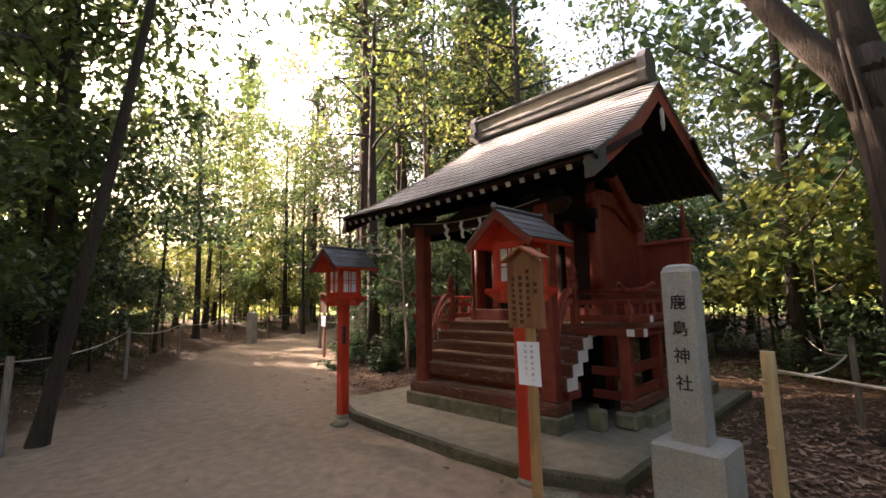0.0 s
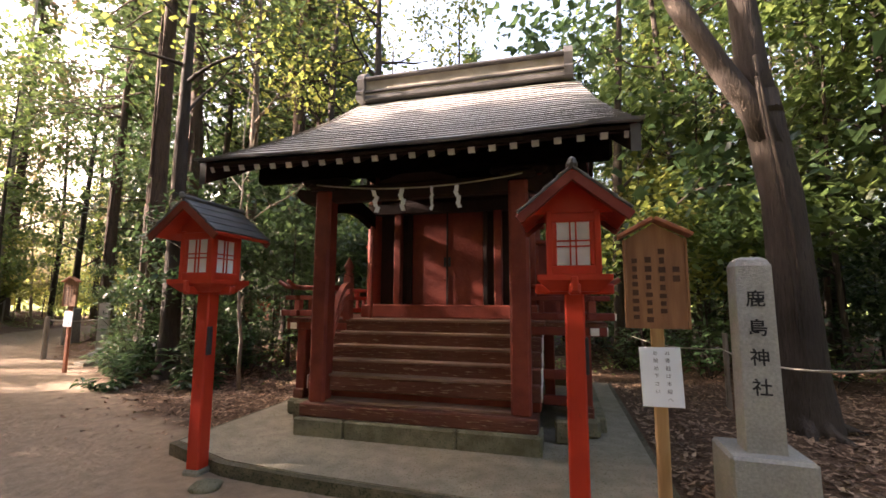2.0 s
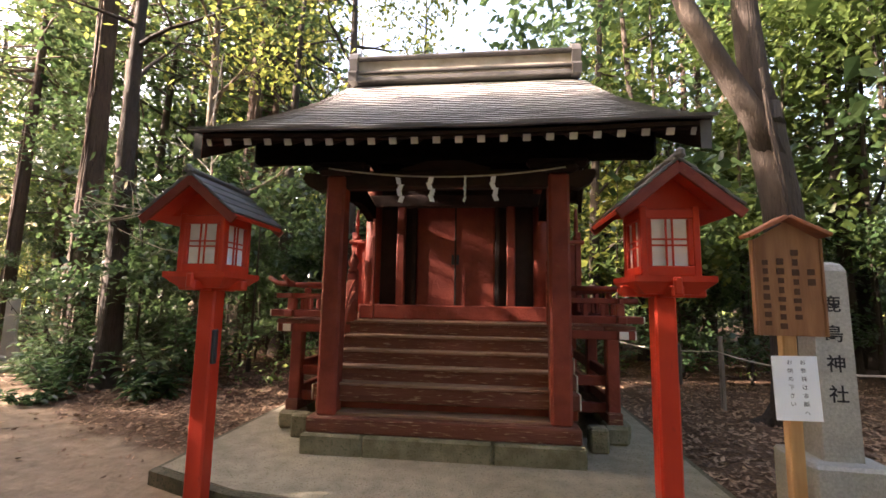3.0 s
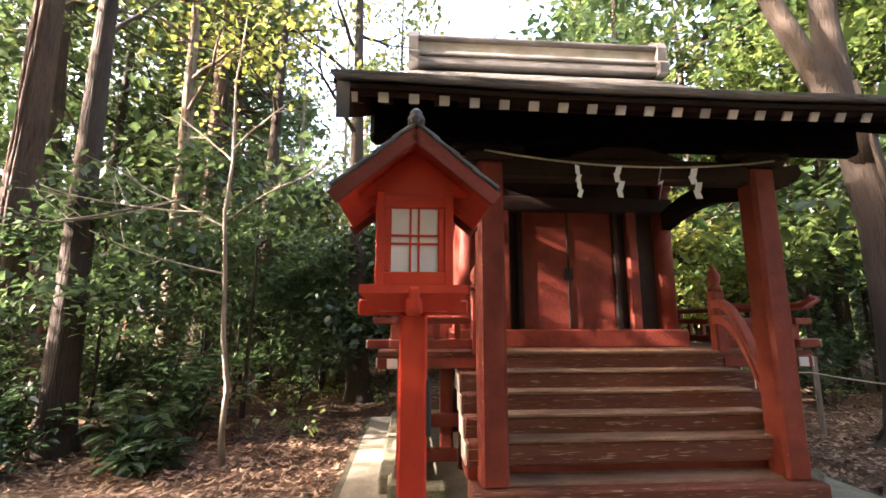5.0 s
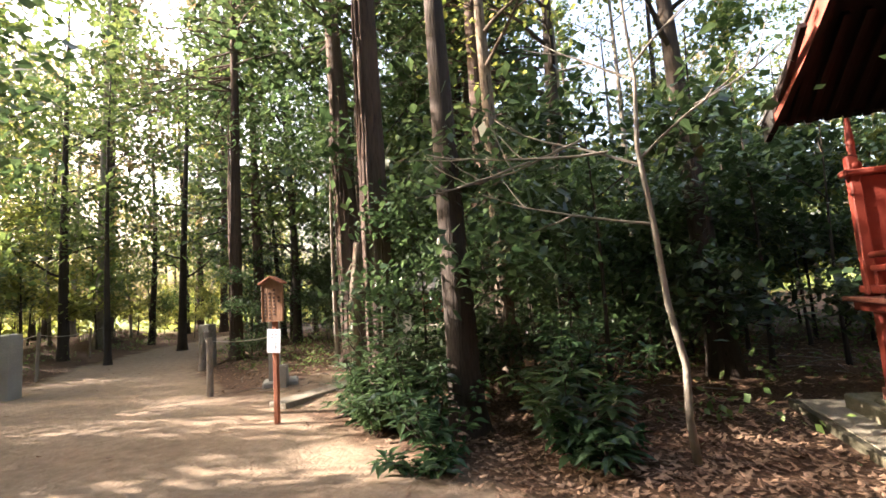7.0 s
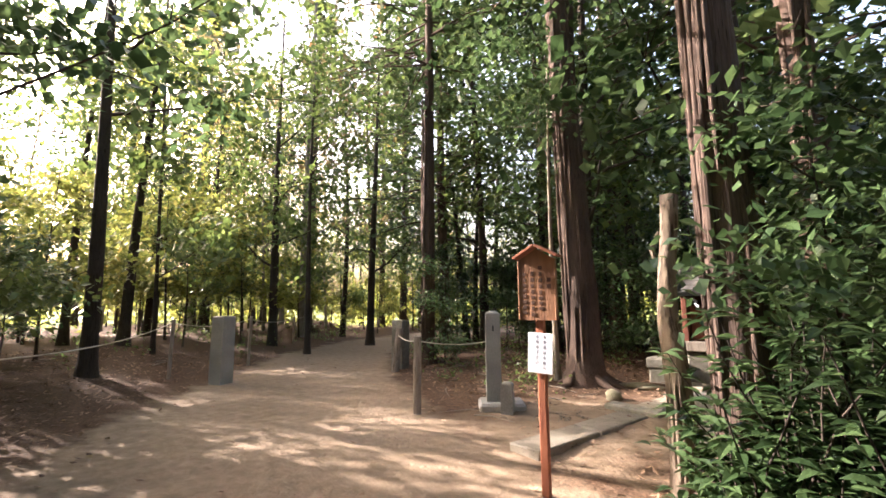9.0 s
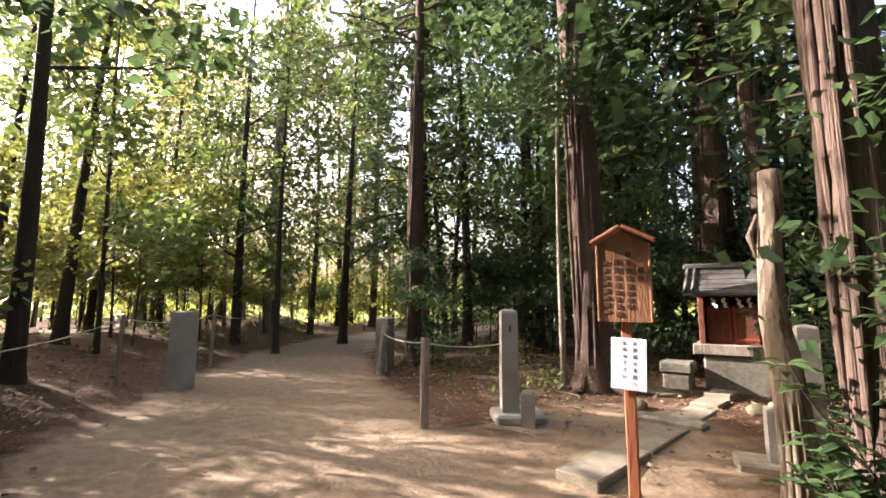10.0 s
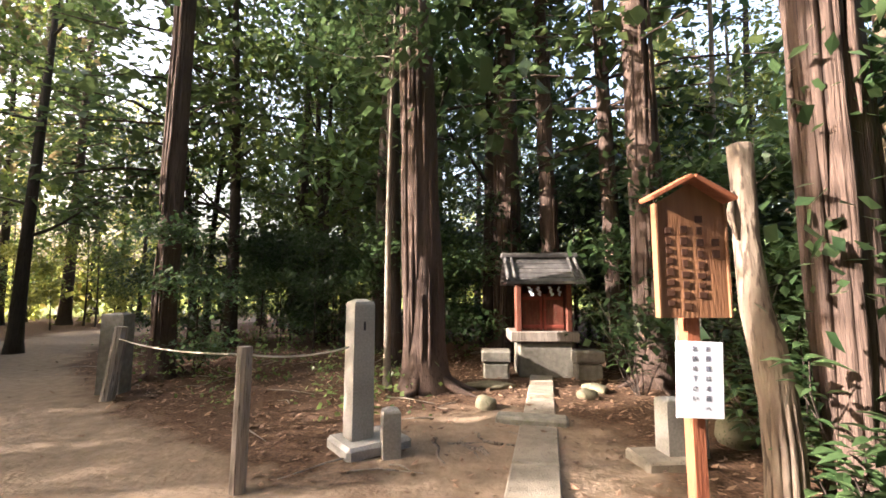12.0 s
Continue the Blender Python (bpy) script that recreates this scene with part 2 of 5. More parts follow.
    def loft(self, rows, closed=False):
        """One surface through rows of points of one length; closed: the last row joins the first."""
        n, m = len(rows[0]), len(rows)
        vs = [p for r in rows for p in r]
        fs = []
        for j in range(m if closed else m - 1):
            k = (j + 1) % m
            fs += [(j * n + i, j * n + i + 1, k * n + i + 1, k * n + i) for i in range(n - 1)]
        return self.add(vs, fs)

    def strip(self, low, high):
        """Quads between two rows of points of one length."""
        n = len(low)
        return self.add(list(low) + list(high), [(i, i + 1, n + i + 1, n + i) for i in range(n - 1)])


def mesh_of(name, sh, material, smooth=False):
    me = bpy.data.meshes.new(name)
    me.from_pydata(sh.v, [], sh.f)
    me.materials.append(material)
    if smooth:
        me.shade_smooth()
    me.update()
    return me


def part(name, sh, material, parent, label="", smooth=False, at=None):
    """One mesh under a thing or a part."""
    ob = new(name, mesh_of(name, sh, material, smooth))
    ob.parent = parent
    if at is not None:
        ob.matrix_basis = at
    if label:
        tagged(ob, label)
    return ob


def share(name, src, parent, at):
    """A further piece on the mesh of another."""
    ob = new(name, src.data)
    ob.parent = parent
    ob.matrix_basis = at
    return ob


def thing(name, at, label, category, group="", kind=""):
    ob = new(name)
    ob.matrix_basis = at
    ob.empty_display_size = 0.1
    return tagged(ob, label, category, group, kind)


def solo(name, sh, material, label, category, group="", kind="", at=None, smooth=False):
    ob = new(name, mesh_of(name, sh, material, smooth))
    if at is not None:
        ob.matrix_basis = at
    return tagged(ob, label, category, group, kind)


def writing(text, size, material, name, parent, at, thin=0.0, pitch=1.0):
    """Characters of the built-in font as a flat mesh, upright in its x and y, one below another for a column."""
    cu = bpy.data.curves.new("t", "FONT")
    cu.body, cu.size, cu.align_x, cu.extrude, cu.space_line = text, size, "CENTER", 0.0003, pitch
    cu.resolution_u, cu.offset = 3, thin
    tmp = new("t", cu)
    dg = bpy.context.evaluated_depsgraph_get()
    me = bpy.data.meshes.new_from_object(tmp.evaluated_get(dg))
    bpy.data.objects.remove(tmp)
    me.name = name
    me.materials.clear()
    me.materials.append(material)
    ob = new(name, me)
    ob.parent = parent
    ob.matrix_basis = at
    return ob

# ---- ground ----
PATH_LINE = [(12, -6, 3.2), (4, -1.5, 3.0), (0, 0.8, 2.9), (-4, 1.7, 2.8), (-7, 2.9, 2.25), (-9.5, 4.0, 1.95), (-13, 5.9, 2.1), (-16, 7.35, 2.0), (-19.3, 9.9, 1.7), (-22.8, 13.2, 1.6), (-25.5, 17.4, 1.5), (-27, 22, 1.5), (-26, 30, 1.5), (-27, 40, 1.5)]


def path_gap(x, y):
    """Distance outside the edge of the trodden path (negative on it)."""
    best = 99
    for (ax, ay, aw), (bx, by, bw) in zip(PATH_LINE, PATH_LINE[1:]):
        dx, dy = bx - ax, by - ay
        t = max(0, min(1, ((x - ax) * dx + (y - ay) * dy) / (dx * dx + dy * dy)))
        best = min(best, math.hypot(x - ax - t * dx, y - ay - t * dy) - (aw + t * (bw - aw)))
    return best


def height(x, y):
    g = path_gap(x, y)
    z = 0.025 * noise.noise((x * 0.9, y * 0.9, 0)) + 0.012 * noise.noise((x * 3, y * 3, 4))
    side = (x + 13) * 0.5 - (y - 6.6)  # left of the path where positive
    if g > 0:
        z += min(0.55, g * 0.16) * (1.0 if (y < 1.3 * (-x - 8) * 0.55 + 2 and x < -9) else 0.18) + 0.02 * noise.noise((x * 5, y * 5, 9))
    if -7.6 < x < -2.2 and 3.6 < y < 9.6:
        z = min(z, 0.02)
    return z


def worn(x, y):
    """How far the earth before the little shrine is trodden bare."""
    return 1.15 - math.hypot((x + 13.45) / 1.7, (y - 9.7) / 2.1)


def build_ground():
    xs = [-2000, -400, -120, -70] + [-50 + 1.0 * i for i in range(24)] + [-26 + 0.25 * i for i in range(121)] + [4.5 + 1.0 * i for i in range(22)] + [40, 80, 200, 2000]
    ys = [-2000, -300, -80, -40] + [-24 + 1.0 * i for i in range(22)] + [-2 + 0.25 * i for i in range(93)] + [22 + 1.0 * i for i in range(24)] + [60, 100, 300, 2000]
    vs = [(x, y, height(x, y)) for y in ys for x in xs]
    nx = len(xs)
    fs = [(j * nx + i, j * nx + i + 1, (j + 1) * nx + i + 1, (j + 1) * nx + i) for j in range(len(ys) - 1) for i in range(nx - 1)]
    me = bpy.data.meshes.new("ground")
    me.from_pydata(vs, [], fs)
    me.shade_smooth()
    at = me.attributes.new("bare", "FLOAT", "POINT")
    at.data.foreach_set("value", [max(0.0, min(1.0, max(0.5 - path_gap(x, y) * 0.9, worn(x, y)))) for x, y, z in vs])
    far = me.attributes.new("meadow", "FLOAT", "POINT")
    far.data.foreach_set("value", [max(0.0, min(1.0, (math.hypot(x + 8, y - 8) - 34) / 6)) for x, y, z in vs])
    m = bpy.data.materials.new("forest_ground")
    m.use_nodes = True
    n, l = m.node_tree.nodes, m.node_tree.links
    b = n["Principled BSDF"]
    b.inputs["Roughness"].default_value, b.inputs["Specular IOR Level"].default_value = 0.95, 0.15
    co = n.new("ShaderNodeTexCoord")

    def tex(scale, detail=6):
        t = n.new("ShaderNodeTexNoise")
        t.inputs["Scale"].default_value, t.inputs["Detail"].default_value = scale, detail
        l.new(co.outputs["Object"], t.inputs[0])
        return t.outputs[0]

    def ramp(src, stops):
        r = n.new("ShaderNodeValToRGB")
        e = r.color_ramp.elements
        for k, (p, c) in enumerate(stops):
            q = e[k] if k < 2 else e.new(p)
            q.position, q.color = p, (*c, 1)
        l.new(src, r.inputs[0])
        return r.outputs[0]

    def blend(fac, a, b2):
        x = n.new("ShaderNodeMix")
        x.data_type = "RGBA"
        l.new(fac, x.inputs[0])
        l.new(a, x.inputs[6])
        l.new(b2, x.inputs[7])
        return x.outputs[2]

    def maths(op, a, b2):
        x = n.new("ShaderNodeMath")
        x.operation = op
        for k, q in enumerate((a, b2)):
            if isinstance(q, (int, float)):
                x.inputs[k].default_value = q
            else:
                l.new(q, x.inputs[k])
        return x.outputs[0]

    def attr(name):
        a = n.new("ShaderNodeAttribute")
        a.attribute_name = name
        return a.outputs["Fac"]

    sand = blend(tex(0.55, 3), ramp(tex(6, 8), [(0.3, (0.155, 0.108, 0.068)), (0.7, (0.27, 0.20, 0.132))]), ramp(tex(9, 8), [(0.3, (0.20, 0.148, 0.10)), (0.72, (0.33, 0.262, 0.185))]))
    litter = blend(tex(2.2, 4), ramp(tex(28, 8), [(0.36, (0.028, 0.017, 0.011)), (0.64, (0.13, 0.078, 0.045))]), ramp(tex(45, 6), [(0.35, (0.045, 0.028, 0.017)), (0.68, (0.165, 0.10, 0.06))]))
    grass = ramp(tex(3, 6), [(0.3, (0.07, 0.11, 0.02)), (0.7, (0.20, 0.24, 0.06))])
    edge = maths("ADD", attr("bare"), maths("MULTIPLY", maths("SUBTRACT", tex(2.4, 6), 0.5), 0.9))
    cut = n.new("ShaderNodeMapRange")
    cut.inputs["From Min"].default_value, cut.inputs["From Max"].default_value = 0.30, 0.62
    l.new(edge, cut.inputs[0])
    col = blend(attr("meadow"), blend(cut.outputs[0], litter, sand), grass)
    l.new(col, b.inputs["Base Color"])
    bp = n.new("ShaderNodeBump")
    bp.inputs["Strength"].default_value, bp.inputs["Distance"].default_value = 0.5, 0.03
    l.new(maths("ADD", tex(24, 8), maths("MULTIPLY", tex(5, 4), 1.2)), bp.inputs["Height"])
    l.new(bp.outputs[0], b.inputs["Normal"])
    me.materials.append(m)
    tagged(new("ground", me), "bare tan earth path through brown leaf litter", "ground", kind="structure")


build_ground()


def build_litter():
    """Dead leaves lying on the ground beside the path."""
    rnd = random.Random(5)
    sh = Shape()
    count = 0
    while count < 36000:
        x, y = rnd.uniform(-24, 2.5), rnd.uniform(-0.5, 16)
        if count > 30000:
            x, y = rnd.uniform(-2.6, 2.5), rnd.uniform(3.5, 9.5)
        elif count > 27500:
            x, y = rnd.uniform(-10.5, -7.0), rnd.uniform(4.6, 9.0)
        g = path_gap(x, y)
        if -7.05 < x < -2.6 and 4.2 < y < 9.2:
            continue
        keep = 1.0 if g > 0.5 else (0.5 if g > 0 else (0.08 if g > -0.5 else 0.018))
        if worn(x, y) > 0.3:
            keep *= 0.3
        if rnd.random() > keep:
            continue
        z = height(x, y) + rnd.uniform(0.004, 0.02)
        s, a = rnd.uniform(0.02, 0.052), rnd.uniform(0, 6.28)
        u, w = Vector((math.cos(a), math.sin(a), rnd.uniform(-0.35, 0.35))), Vector((-math.sin(a), math.cos(a), rnd.uniform(-0.35, 0.35)))
        c = Vector((x, y, z + 0.2 * s))
        sh.add([c - u * s, c - w * s * 0.5, c + u * s + Vector((0, 0, 0.3 * s)), c + w * s * 0.5], [(0, 1, 2, 3)])
        count += 1
    solo("leaf_litter", sh, M["litterleaf"], "brown fallen leaves scattered on forest earth", "leaves", kind="stuff")


build_litter()

# concrete apron under the shrine, with a worn front edge
apron, apron_edge = Shape(), Shape()
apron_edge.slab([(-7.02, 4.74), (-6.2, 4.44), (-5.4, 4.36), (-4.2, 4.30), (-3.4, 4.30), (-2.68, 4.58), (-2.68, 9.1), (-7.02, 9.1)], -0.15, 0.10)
apron.slab([(-6.96, 4.80), (-6.17, 4.50), (-5.4, 4.42), (-4.2, 4.36), (-3.42, 4.36), (-2.74, 4.63), (-2.74, 9.04), (-6.96, 9.04)], 0.10, 0.112)
apron_top = solo("concrete_apron", apron, M["concrete"], "worn olive-grey concrete apron under the shrine", "pavement", kind="structure")
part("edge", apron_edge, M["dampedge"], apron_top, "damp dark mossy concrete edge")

# ---- the shrine ----
RIDGE_Y, RIDGE_Z = 7.50, 4.60
FRONT_Y, FRONT_Z, BACK_Y, BACK_Z = 4.66, 2.76, 9.25, 3.22


def roof_point(side, s, x, drop=0.0):
    """Point of the roof surface: side -1 front or 1 back, s from ridge 0 to eave 1, x from the centre line."""
    ey, ez = (FRONT_Y, FRONT_Z) if side < 0 else (BACK_Y, BACK_Z)
    up = max(0.0, 1 - s)
    y = RIDGE_Y + (ey - RIDGE_Y) * s
    z = ez + (RIDGE_Z - ez) * (0.87 * up + 0.13 * up ** 2.5)
    over = max(0.0, abs(x) - 1.45) / 0.5
    z -= 0.09 * over ** 2 * (1 - 0.75 * s)
    z += 0.05 * (abs(x) / 2.0) ** 3 * s
    return Vector((x, y, z - drop))


def roof_half(s):
    return 1.74 + 0.29 * s


# sheen cut as well, so the shade-coloured wood stays black
M["roof_shade"].node_tree.nodes["Principled BSDF"].inputs["Specular IOR Level"].default_value = 0.05


def build_shrine():
    top = thing("shrine", pose(CX, 0, 0), "small red wooden shrine with a curved weathered board roof", "shrine")
    SH = M
    # stone footing and sill beams
    f = thing_part("footing", top)
    for k, (x0, x1) in enumerate(((-1.21, -0.66), (-0.655, 0.45), (0.455, 1.21))):
        part("kerb_stone", Shape().box(((x0 + x1) / 2, 5.42, 0.185), (x1 - x0, 0.36, 0.19), ch=0.018), SH["moss"], f)
    for sx in (-1, 1):
        part("kerb_stone", Shape().box((sx * 1.72, 7.45, 0.17), (0.20, 2.6, 0.16), ch=0.015), SH["moss"], f)
        for yy in (6.02, 7.0, 8.3):
            part("base_stone", Shape().box((sx * 1.62, yy, 0.20), (0.24, 0.24, 0.18), ch=0.03), SH["moss"], f)
        part("base_stone", Shape().box((sx * 1.40, 5.72, 0.22), (0.17, 0.15, 0.22), ch=0.02), SH["moss"], f)
    part("kerb_stone", Shape().box((0, 8.7, 0.17), (3.3, 0.2, 0.16), ch=0.015), SH["moss"], f)
    part("sill_beam", Shape().box((0, 5.44, 0.345), (2.36, 0.30, 0.13), ch=0.012), SH["tread"], top)
    for sx in (-1, 1):
        part("sill_beam", Shape().box((sx * 1.62, 7.15, 0.34), (0.14, 2.4, 0.12), ch=0.012), SH["tread"], top)
    # steps: thick timbers with pale end grain
    st = thing_part("stairs", top)
    for k in range(5):
        z1 = 1.20 - 0.135 * k
        yf = 6.02 - 0.135 * k
        b = part("step", Shape().box((0, yf + 0.10, z1 - 0.075), (2.40, 0.24, 0.15), ch=0.014), SH["tread"], st)
        part("tread_board", Shape().box((0, yf + 0.085, z1 + 0.010), (2.08, 0.26, 0.024), ch=0.006), SH["edge"], st, "pale worn tread edge")
        for sx in (-1, 1):
            part("end_grain", Shape().box((sx * 1.206, yf + 0.10, z1 - 0.075), (0.012, 0.22, 0.135), ch=0.004), SH["white"], b, "white painted end")
    part("riser_panel", Shape().box((0, 5.60, 0.475), (2.00, 0.05, 0.17), ch=0.008), SH["red"], st)
    part("tread_board", Shape().box((0, 5.50, 0.42), (1.96, 0.22, 0.028), ch=0.006), SH["edge"], st)
    for sx in (-1, 1):
        side = Shape()
        prof = [(5.60, 0.41), (5.60, 0.60), (6.02, 1.03), (6.12, 1.03), (6.12, 0.80), (5.80, 0.41)]
        side.add([(sx * 0.93, y, z) for y, z in prof] + [(sx * 0.99, y, z) for y, z in prof], [tuple(range(6)), tuple(range(6, 12))[::-1]] + [(i, (i + 1) % 6, (i + 1) % 6 + 6, i + 6) for i in range(6)])
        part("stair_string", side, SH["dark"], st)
        part("stair_block", Shape().box((sx * 1.13, 5.66, 0.497), (0.13, 0.26, 0.17), ch=0.01), SH["red"], st)
    # front posts with moulded head and beam
    for sx in (-1, 1):
        p = part("porch_post", Shape().box((sx * 1.03, 5.44, 1.50), (0.185, 0.185, 2.2), ch=0.025), SH["red"], top)
        part("post_head", Shape().box((sx * 1.03, 5.44, 2.64), (0.34, 0.26, 0.08), ch=0.03), SH["dark"], p)
        part("bracket_arm", Shape().box((sx * 1.03, 5.44, 2.71), (0.56, 0.14, 0.08), ch=0.035), SH["dark"], p)
        nose = Shape()
        prof = [(0, -0.08), (0.10, -0.10), (0.20, -0.05), (0.25, 0.02), (0.22, 0.08), (0.10, 0.06), (0, 0.09)]
        n = len(prof)
        nose.add([(sx * (1.12 + a), 5.38, 2.56 + z) for a, z in prof] + [(sx * (1.12 + a), 5.50, 2.56 + z) for a, z in prof], [tuple(range(n)), tuple(range(n, 2 * n))[::-1]] + [(i, (i + 1) % n, (i + 1) % n + n, i + n) for i in range(n)])
        part("beam_nose", nose, SH["dark"], p, "carved dark beam nose")
        tie = Shape()
        ys = [5.53 + 0.11 * i for i in range(11)]
        tie.strip([(sx * 1.08, y, 2.38 + 0.10 * math.sin((y - 5.53) * 2.8)) for y in ys], [(sx * 1.08, y, 2.56 + 0.10 * math.sin((y - 5.53) * 2.8)) for y in ys])
        tie.strip([(sx * 0.98, y, 2.56 + 0.10 * math.sin((y - 5.53) * 2.8)) for y in ys], [(sx * 0.98, y, 2.38 + 0.10 * math.sin((y - 5.53) * 2.8)) for y in ys])
        tie.strip([(sx * 0.98, y, 2.38 + 0.10 * math.sin((y - 5.53) * 2.8)) for y in ys], [(sx * 1.08, y, 2.38 + 0.10 * math.sin((y - 5.53) * 2.8)) for y in ys])
        part("curved_tie_beam", tie, SH["roof_shade"], top)
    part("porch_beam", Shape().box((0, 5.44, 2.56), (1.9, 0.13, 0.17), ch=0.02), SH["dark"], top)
    # tall near-black purlin fills the gap where eave shade falls
    part("porch_purlin", Shape().box((0, 5.44, 2.90), (3.78, 0.13, 0.33), ch=0.03), SH["roof_shade"], top)
    frog = Shape()
    prof = [(-0.42, 2.66), (-0.30, 2.69), (-0.12, 2.745), (0.12, 2.745), (0.30, 2.69), (0.42, 2.66)]
    frog.strip([(a, 5.40, 2.65) for a, z in prof], [(a, 5.40, z + 0.01) for a, z in prof])
    frog.strip([(a, 5.48, z + 0.01) for a, z in prof], [(a, 5.48, 2.65) for a, z in prof])
    part("strut", frog, SH["dark"], top)
    # deck on posts
    dk = thing_part("veranda", top)
    for k in range(12):
        x0 = -1.85 + 3.70 / 12 * k
        part("deck_board", Shape().box((x0 + 0.154, 7.20, 1.195), (0.302, 2.42, 0.045), ch=0.006), SH["tread"], dk)
    for sx in (-1, 1):
        b = part("deck_beam", Shape().box((sx * 1.72, 7.18, 1.13), (0.10, 2.44, 0.09), ch=0.01), SH["red"], dk)
        part("end_grain", Shape().box((sx * 1.72, 5.955, 1.13), (0.085, 0.012, 0.075), ch=0.003), SH["white"], b, "white painted end")
        b = part("deck_beam", Shape().box((sx * 1.44, 6.04, 1.13), (0.80, 0.10, 0.09), ch=0.01), SH["red"], dk)
        part("end_grain", Shape().box((sx * 1.846, 6.04, 1.13), (0.012, 0.085, 0.085), ch=0.003), SH["white"], b, "white painted end")
        for yy in (6.04, 6.95, 8.25):
            part("deck_post", Shape().box((sx * 1.62, yy, 0.70), (0.12, 0.12, 0.78), ch=0.012), SH["red"], dk)
        part("deck_post", Shape().box((sx * 1.26, 6.42, 0.70), (0.11, 0.11, 0.78), ch=0.012), SH["red"], dk)
        for zz in (0.46, 0.72):
            part("brace_rail", Shape().box((sx * 1.62, 7.15, zz), (0.06, 2.2, 0.11), ch=0.01), SH["red"], dk)
            part("brace_rail", Shape().box((sx * 1.40, 6.08, zz - 0.04), (0.42, 0.05, 0.10), ch=0.01), SH["red"], dk)
    # core under the deck, its shade put into the dark timber colour
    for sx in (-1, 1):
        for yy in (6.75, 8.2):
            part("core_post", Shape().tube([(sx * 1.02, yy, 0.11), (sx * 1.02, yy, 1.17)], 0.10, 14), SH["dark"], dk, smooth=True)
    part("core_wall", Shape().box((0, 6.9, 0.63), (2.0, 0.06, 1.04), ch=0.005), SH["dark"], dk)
    # railing: three rails a side with uptilted ends, blocks between
    rl = thing_part("railing", top)
    for sx in (-1, 1):
        def rail(pts, r, name="rail"):
            part(name, Shape().tube(pts, r, 8), SH["red"], rl, smooth=True)
        xo = sx * 1.70
        rail([(xo, 5.78, 1.66), (xo, 5.90, 1.60), (xo, 6.1, 1.585), (xo, 8.2, 1.585)], 0.028)
        part("rail", Shape().box((xo, 7.12, 1.465), (0.05, 2.36, 0.055), ch=0.008), SH["red"], rl)
        part("rail", Shape().box((xo, 7.12, 1.28), (0.09, 2.42, 0.075), ch=0.01), SH["red"], rl)
        rail([(sx * 1.98, 6.02, 1.66), (sx * 1.88, 6.02, 1.60), (sx * 1.7, 6.02, 1.585), (sx * 1.10, 6.02, 1.585)], 0.028)
        part("rail", Shape().box((sx * 1.47, 6.02, 1.465), (0.82, 0.05, 0.055), ch=0.008), SH["red"], rl)
        b = part("rail", Shape().box((sx * 1.48, 6.02, 1.28), (0.88, 0.09, 0.075), ch=0.01), SH["red"], rl)
        part("end_grain", Shape().box((sx * 1.926, 6.02, 1.28), (0.012, 0.08, 0.066), ch=0.003), SH["white"], b, "white painted end")
        part("rail_block", Shape().box((xo, 6.02, 1.375), (0.085, 0.085, 0.13), ch=0.012), SH["barge"], rl)
        for k in range(9):
            part("rail_block", Shape().box((xo, 6.28 + 0.225 * k, 1.375), (0.04, 0.05, 0.125), ch=0.006), SH["red"], rl)
        for k in range(3):
            part("rail_block", Shape().box((sx * (1.20 + 0.17 * k), 6.02, 1.375), (0.05, 0.04, 0.125), ch=0.006), SH["red"], rl)
            part("rail_block", Shape().box((xo - 0.0, 6.4 + 0.6 * k, 1.525), (0.045, 0.10, 0.065), ch=0.006), SH["red"], rl)
        # newel post with onion finial, and the curved rails down the stairs
        nw = part("newel", Shape().box((sx * 1.04, 6.02, 1.46), (0.10, 0.10, 0.52), ch=0.012), SH["red"], rl)
        part("finial", Shape().tube([(sx * 1.04, 6.02, z) for z in (1.72, 1.75, 1.77, 1.80, 1.84, 1.88, 1.92, 1.95)], [0.055, 0.055, 0.035, 0.05, 0.056, 0.042, 0.018, 0.004], 12), SH["red"], nw, smooth=True)
        for k, dz in enumerate((0.0, -0.13)):
            pts = []
            for i in range(11):
                u = i / 10
                y = 6.02 - 0.50 * u
                z = 1.60 + dz - 0.62 * u ** 2.0 + 0.05 * math.sin(u * math.pi)
                pts.append((y, z))
            cr = Shape()
            for w0, w1 in ((0.985, 1.05),):
                lo = [(sx * w0, y, z - 0.035) for y, z in pts]
                hi = [(sx * w0, y, z + 0.035) for y, z in pts]
                lo2 = [(sx * w1, y, z - 0.035) for y, z in pts]
                hi2 = [(sx * w1, y, z + 0.035) for y, z in pts]
                cr.strip(lo, hi).strip(hi, hi2).strip(hi2, lo2).strip(lo2, lo)
            part("stair_rail", cr, SH["barge"], rl, "curved faded red stair rail")
    # body: round corner posts, panels, doors
    bd = thing_part("sanctuary", top)
    BX, Y0, Y1 = 1.02, 6.72, 8.22
    for sx in (-1, 1):
        for yy in (Y0, Y1):
            part("round_post", Shape().tube([(sx * BX, yy, 1.2), (sx * BX, yy, 3.1)], 0.095, 20), SH["red"], bd, smooth=True)
        part("side_wall", Shape().box((sx * BX, (Y0 + Y1) / 2, 2.15), (0.05, Y1 - Y0 - 0.15, 1.75), ch=0.004), SH["red"], bd)
        for zz, hh in ((1.30, 0.16), (2.86, 0.14)):
            part("wall_beam", Shape().box((sx * (BX + 0.015), (Y0 + Y1) / 2, zz), (0.11, Y1 - Y0 + 0.3, hh), ch=0.012), SH["red"], bd)
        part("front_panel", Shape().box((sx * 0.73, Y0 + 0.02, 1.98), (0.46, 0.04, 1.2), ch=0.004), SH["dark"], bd)
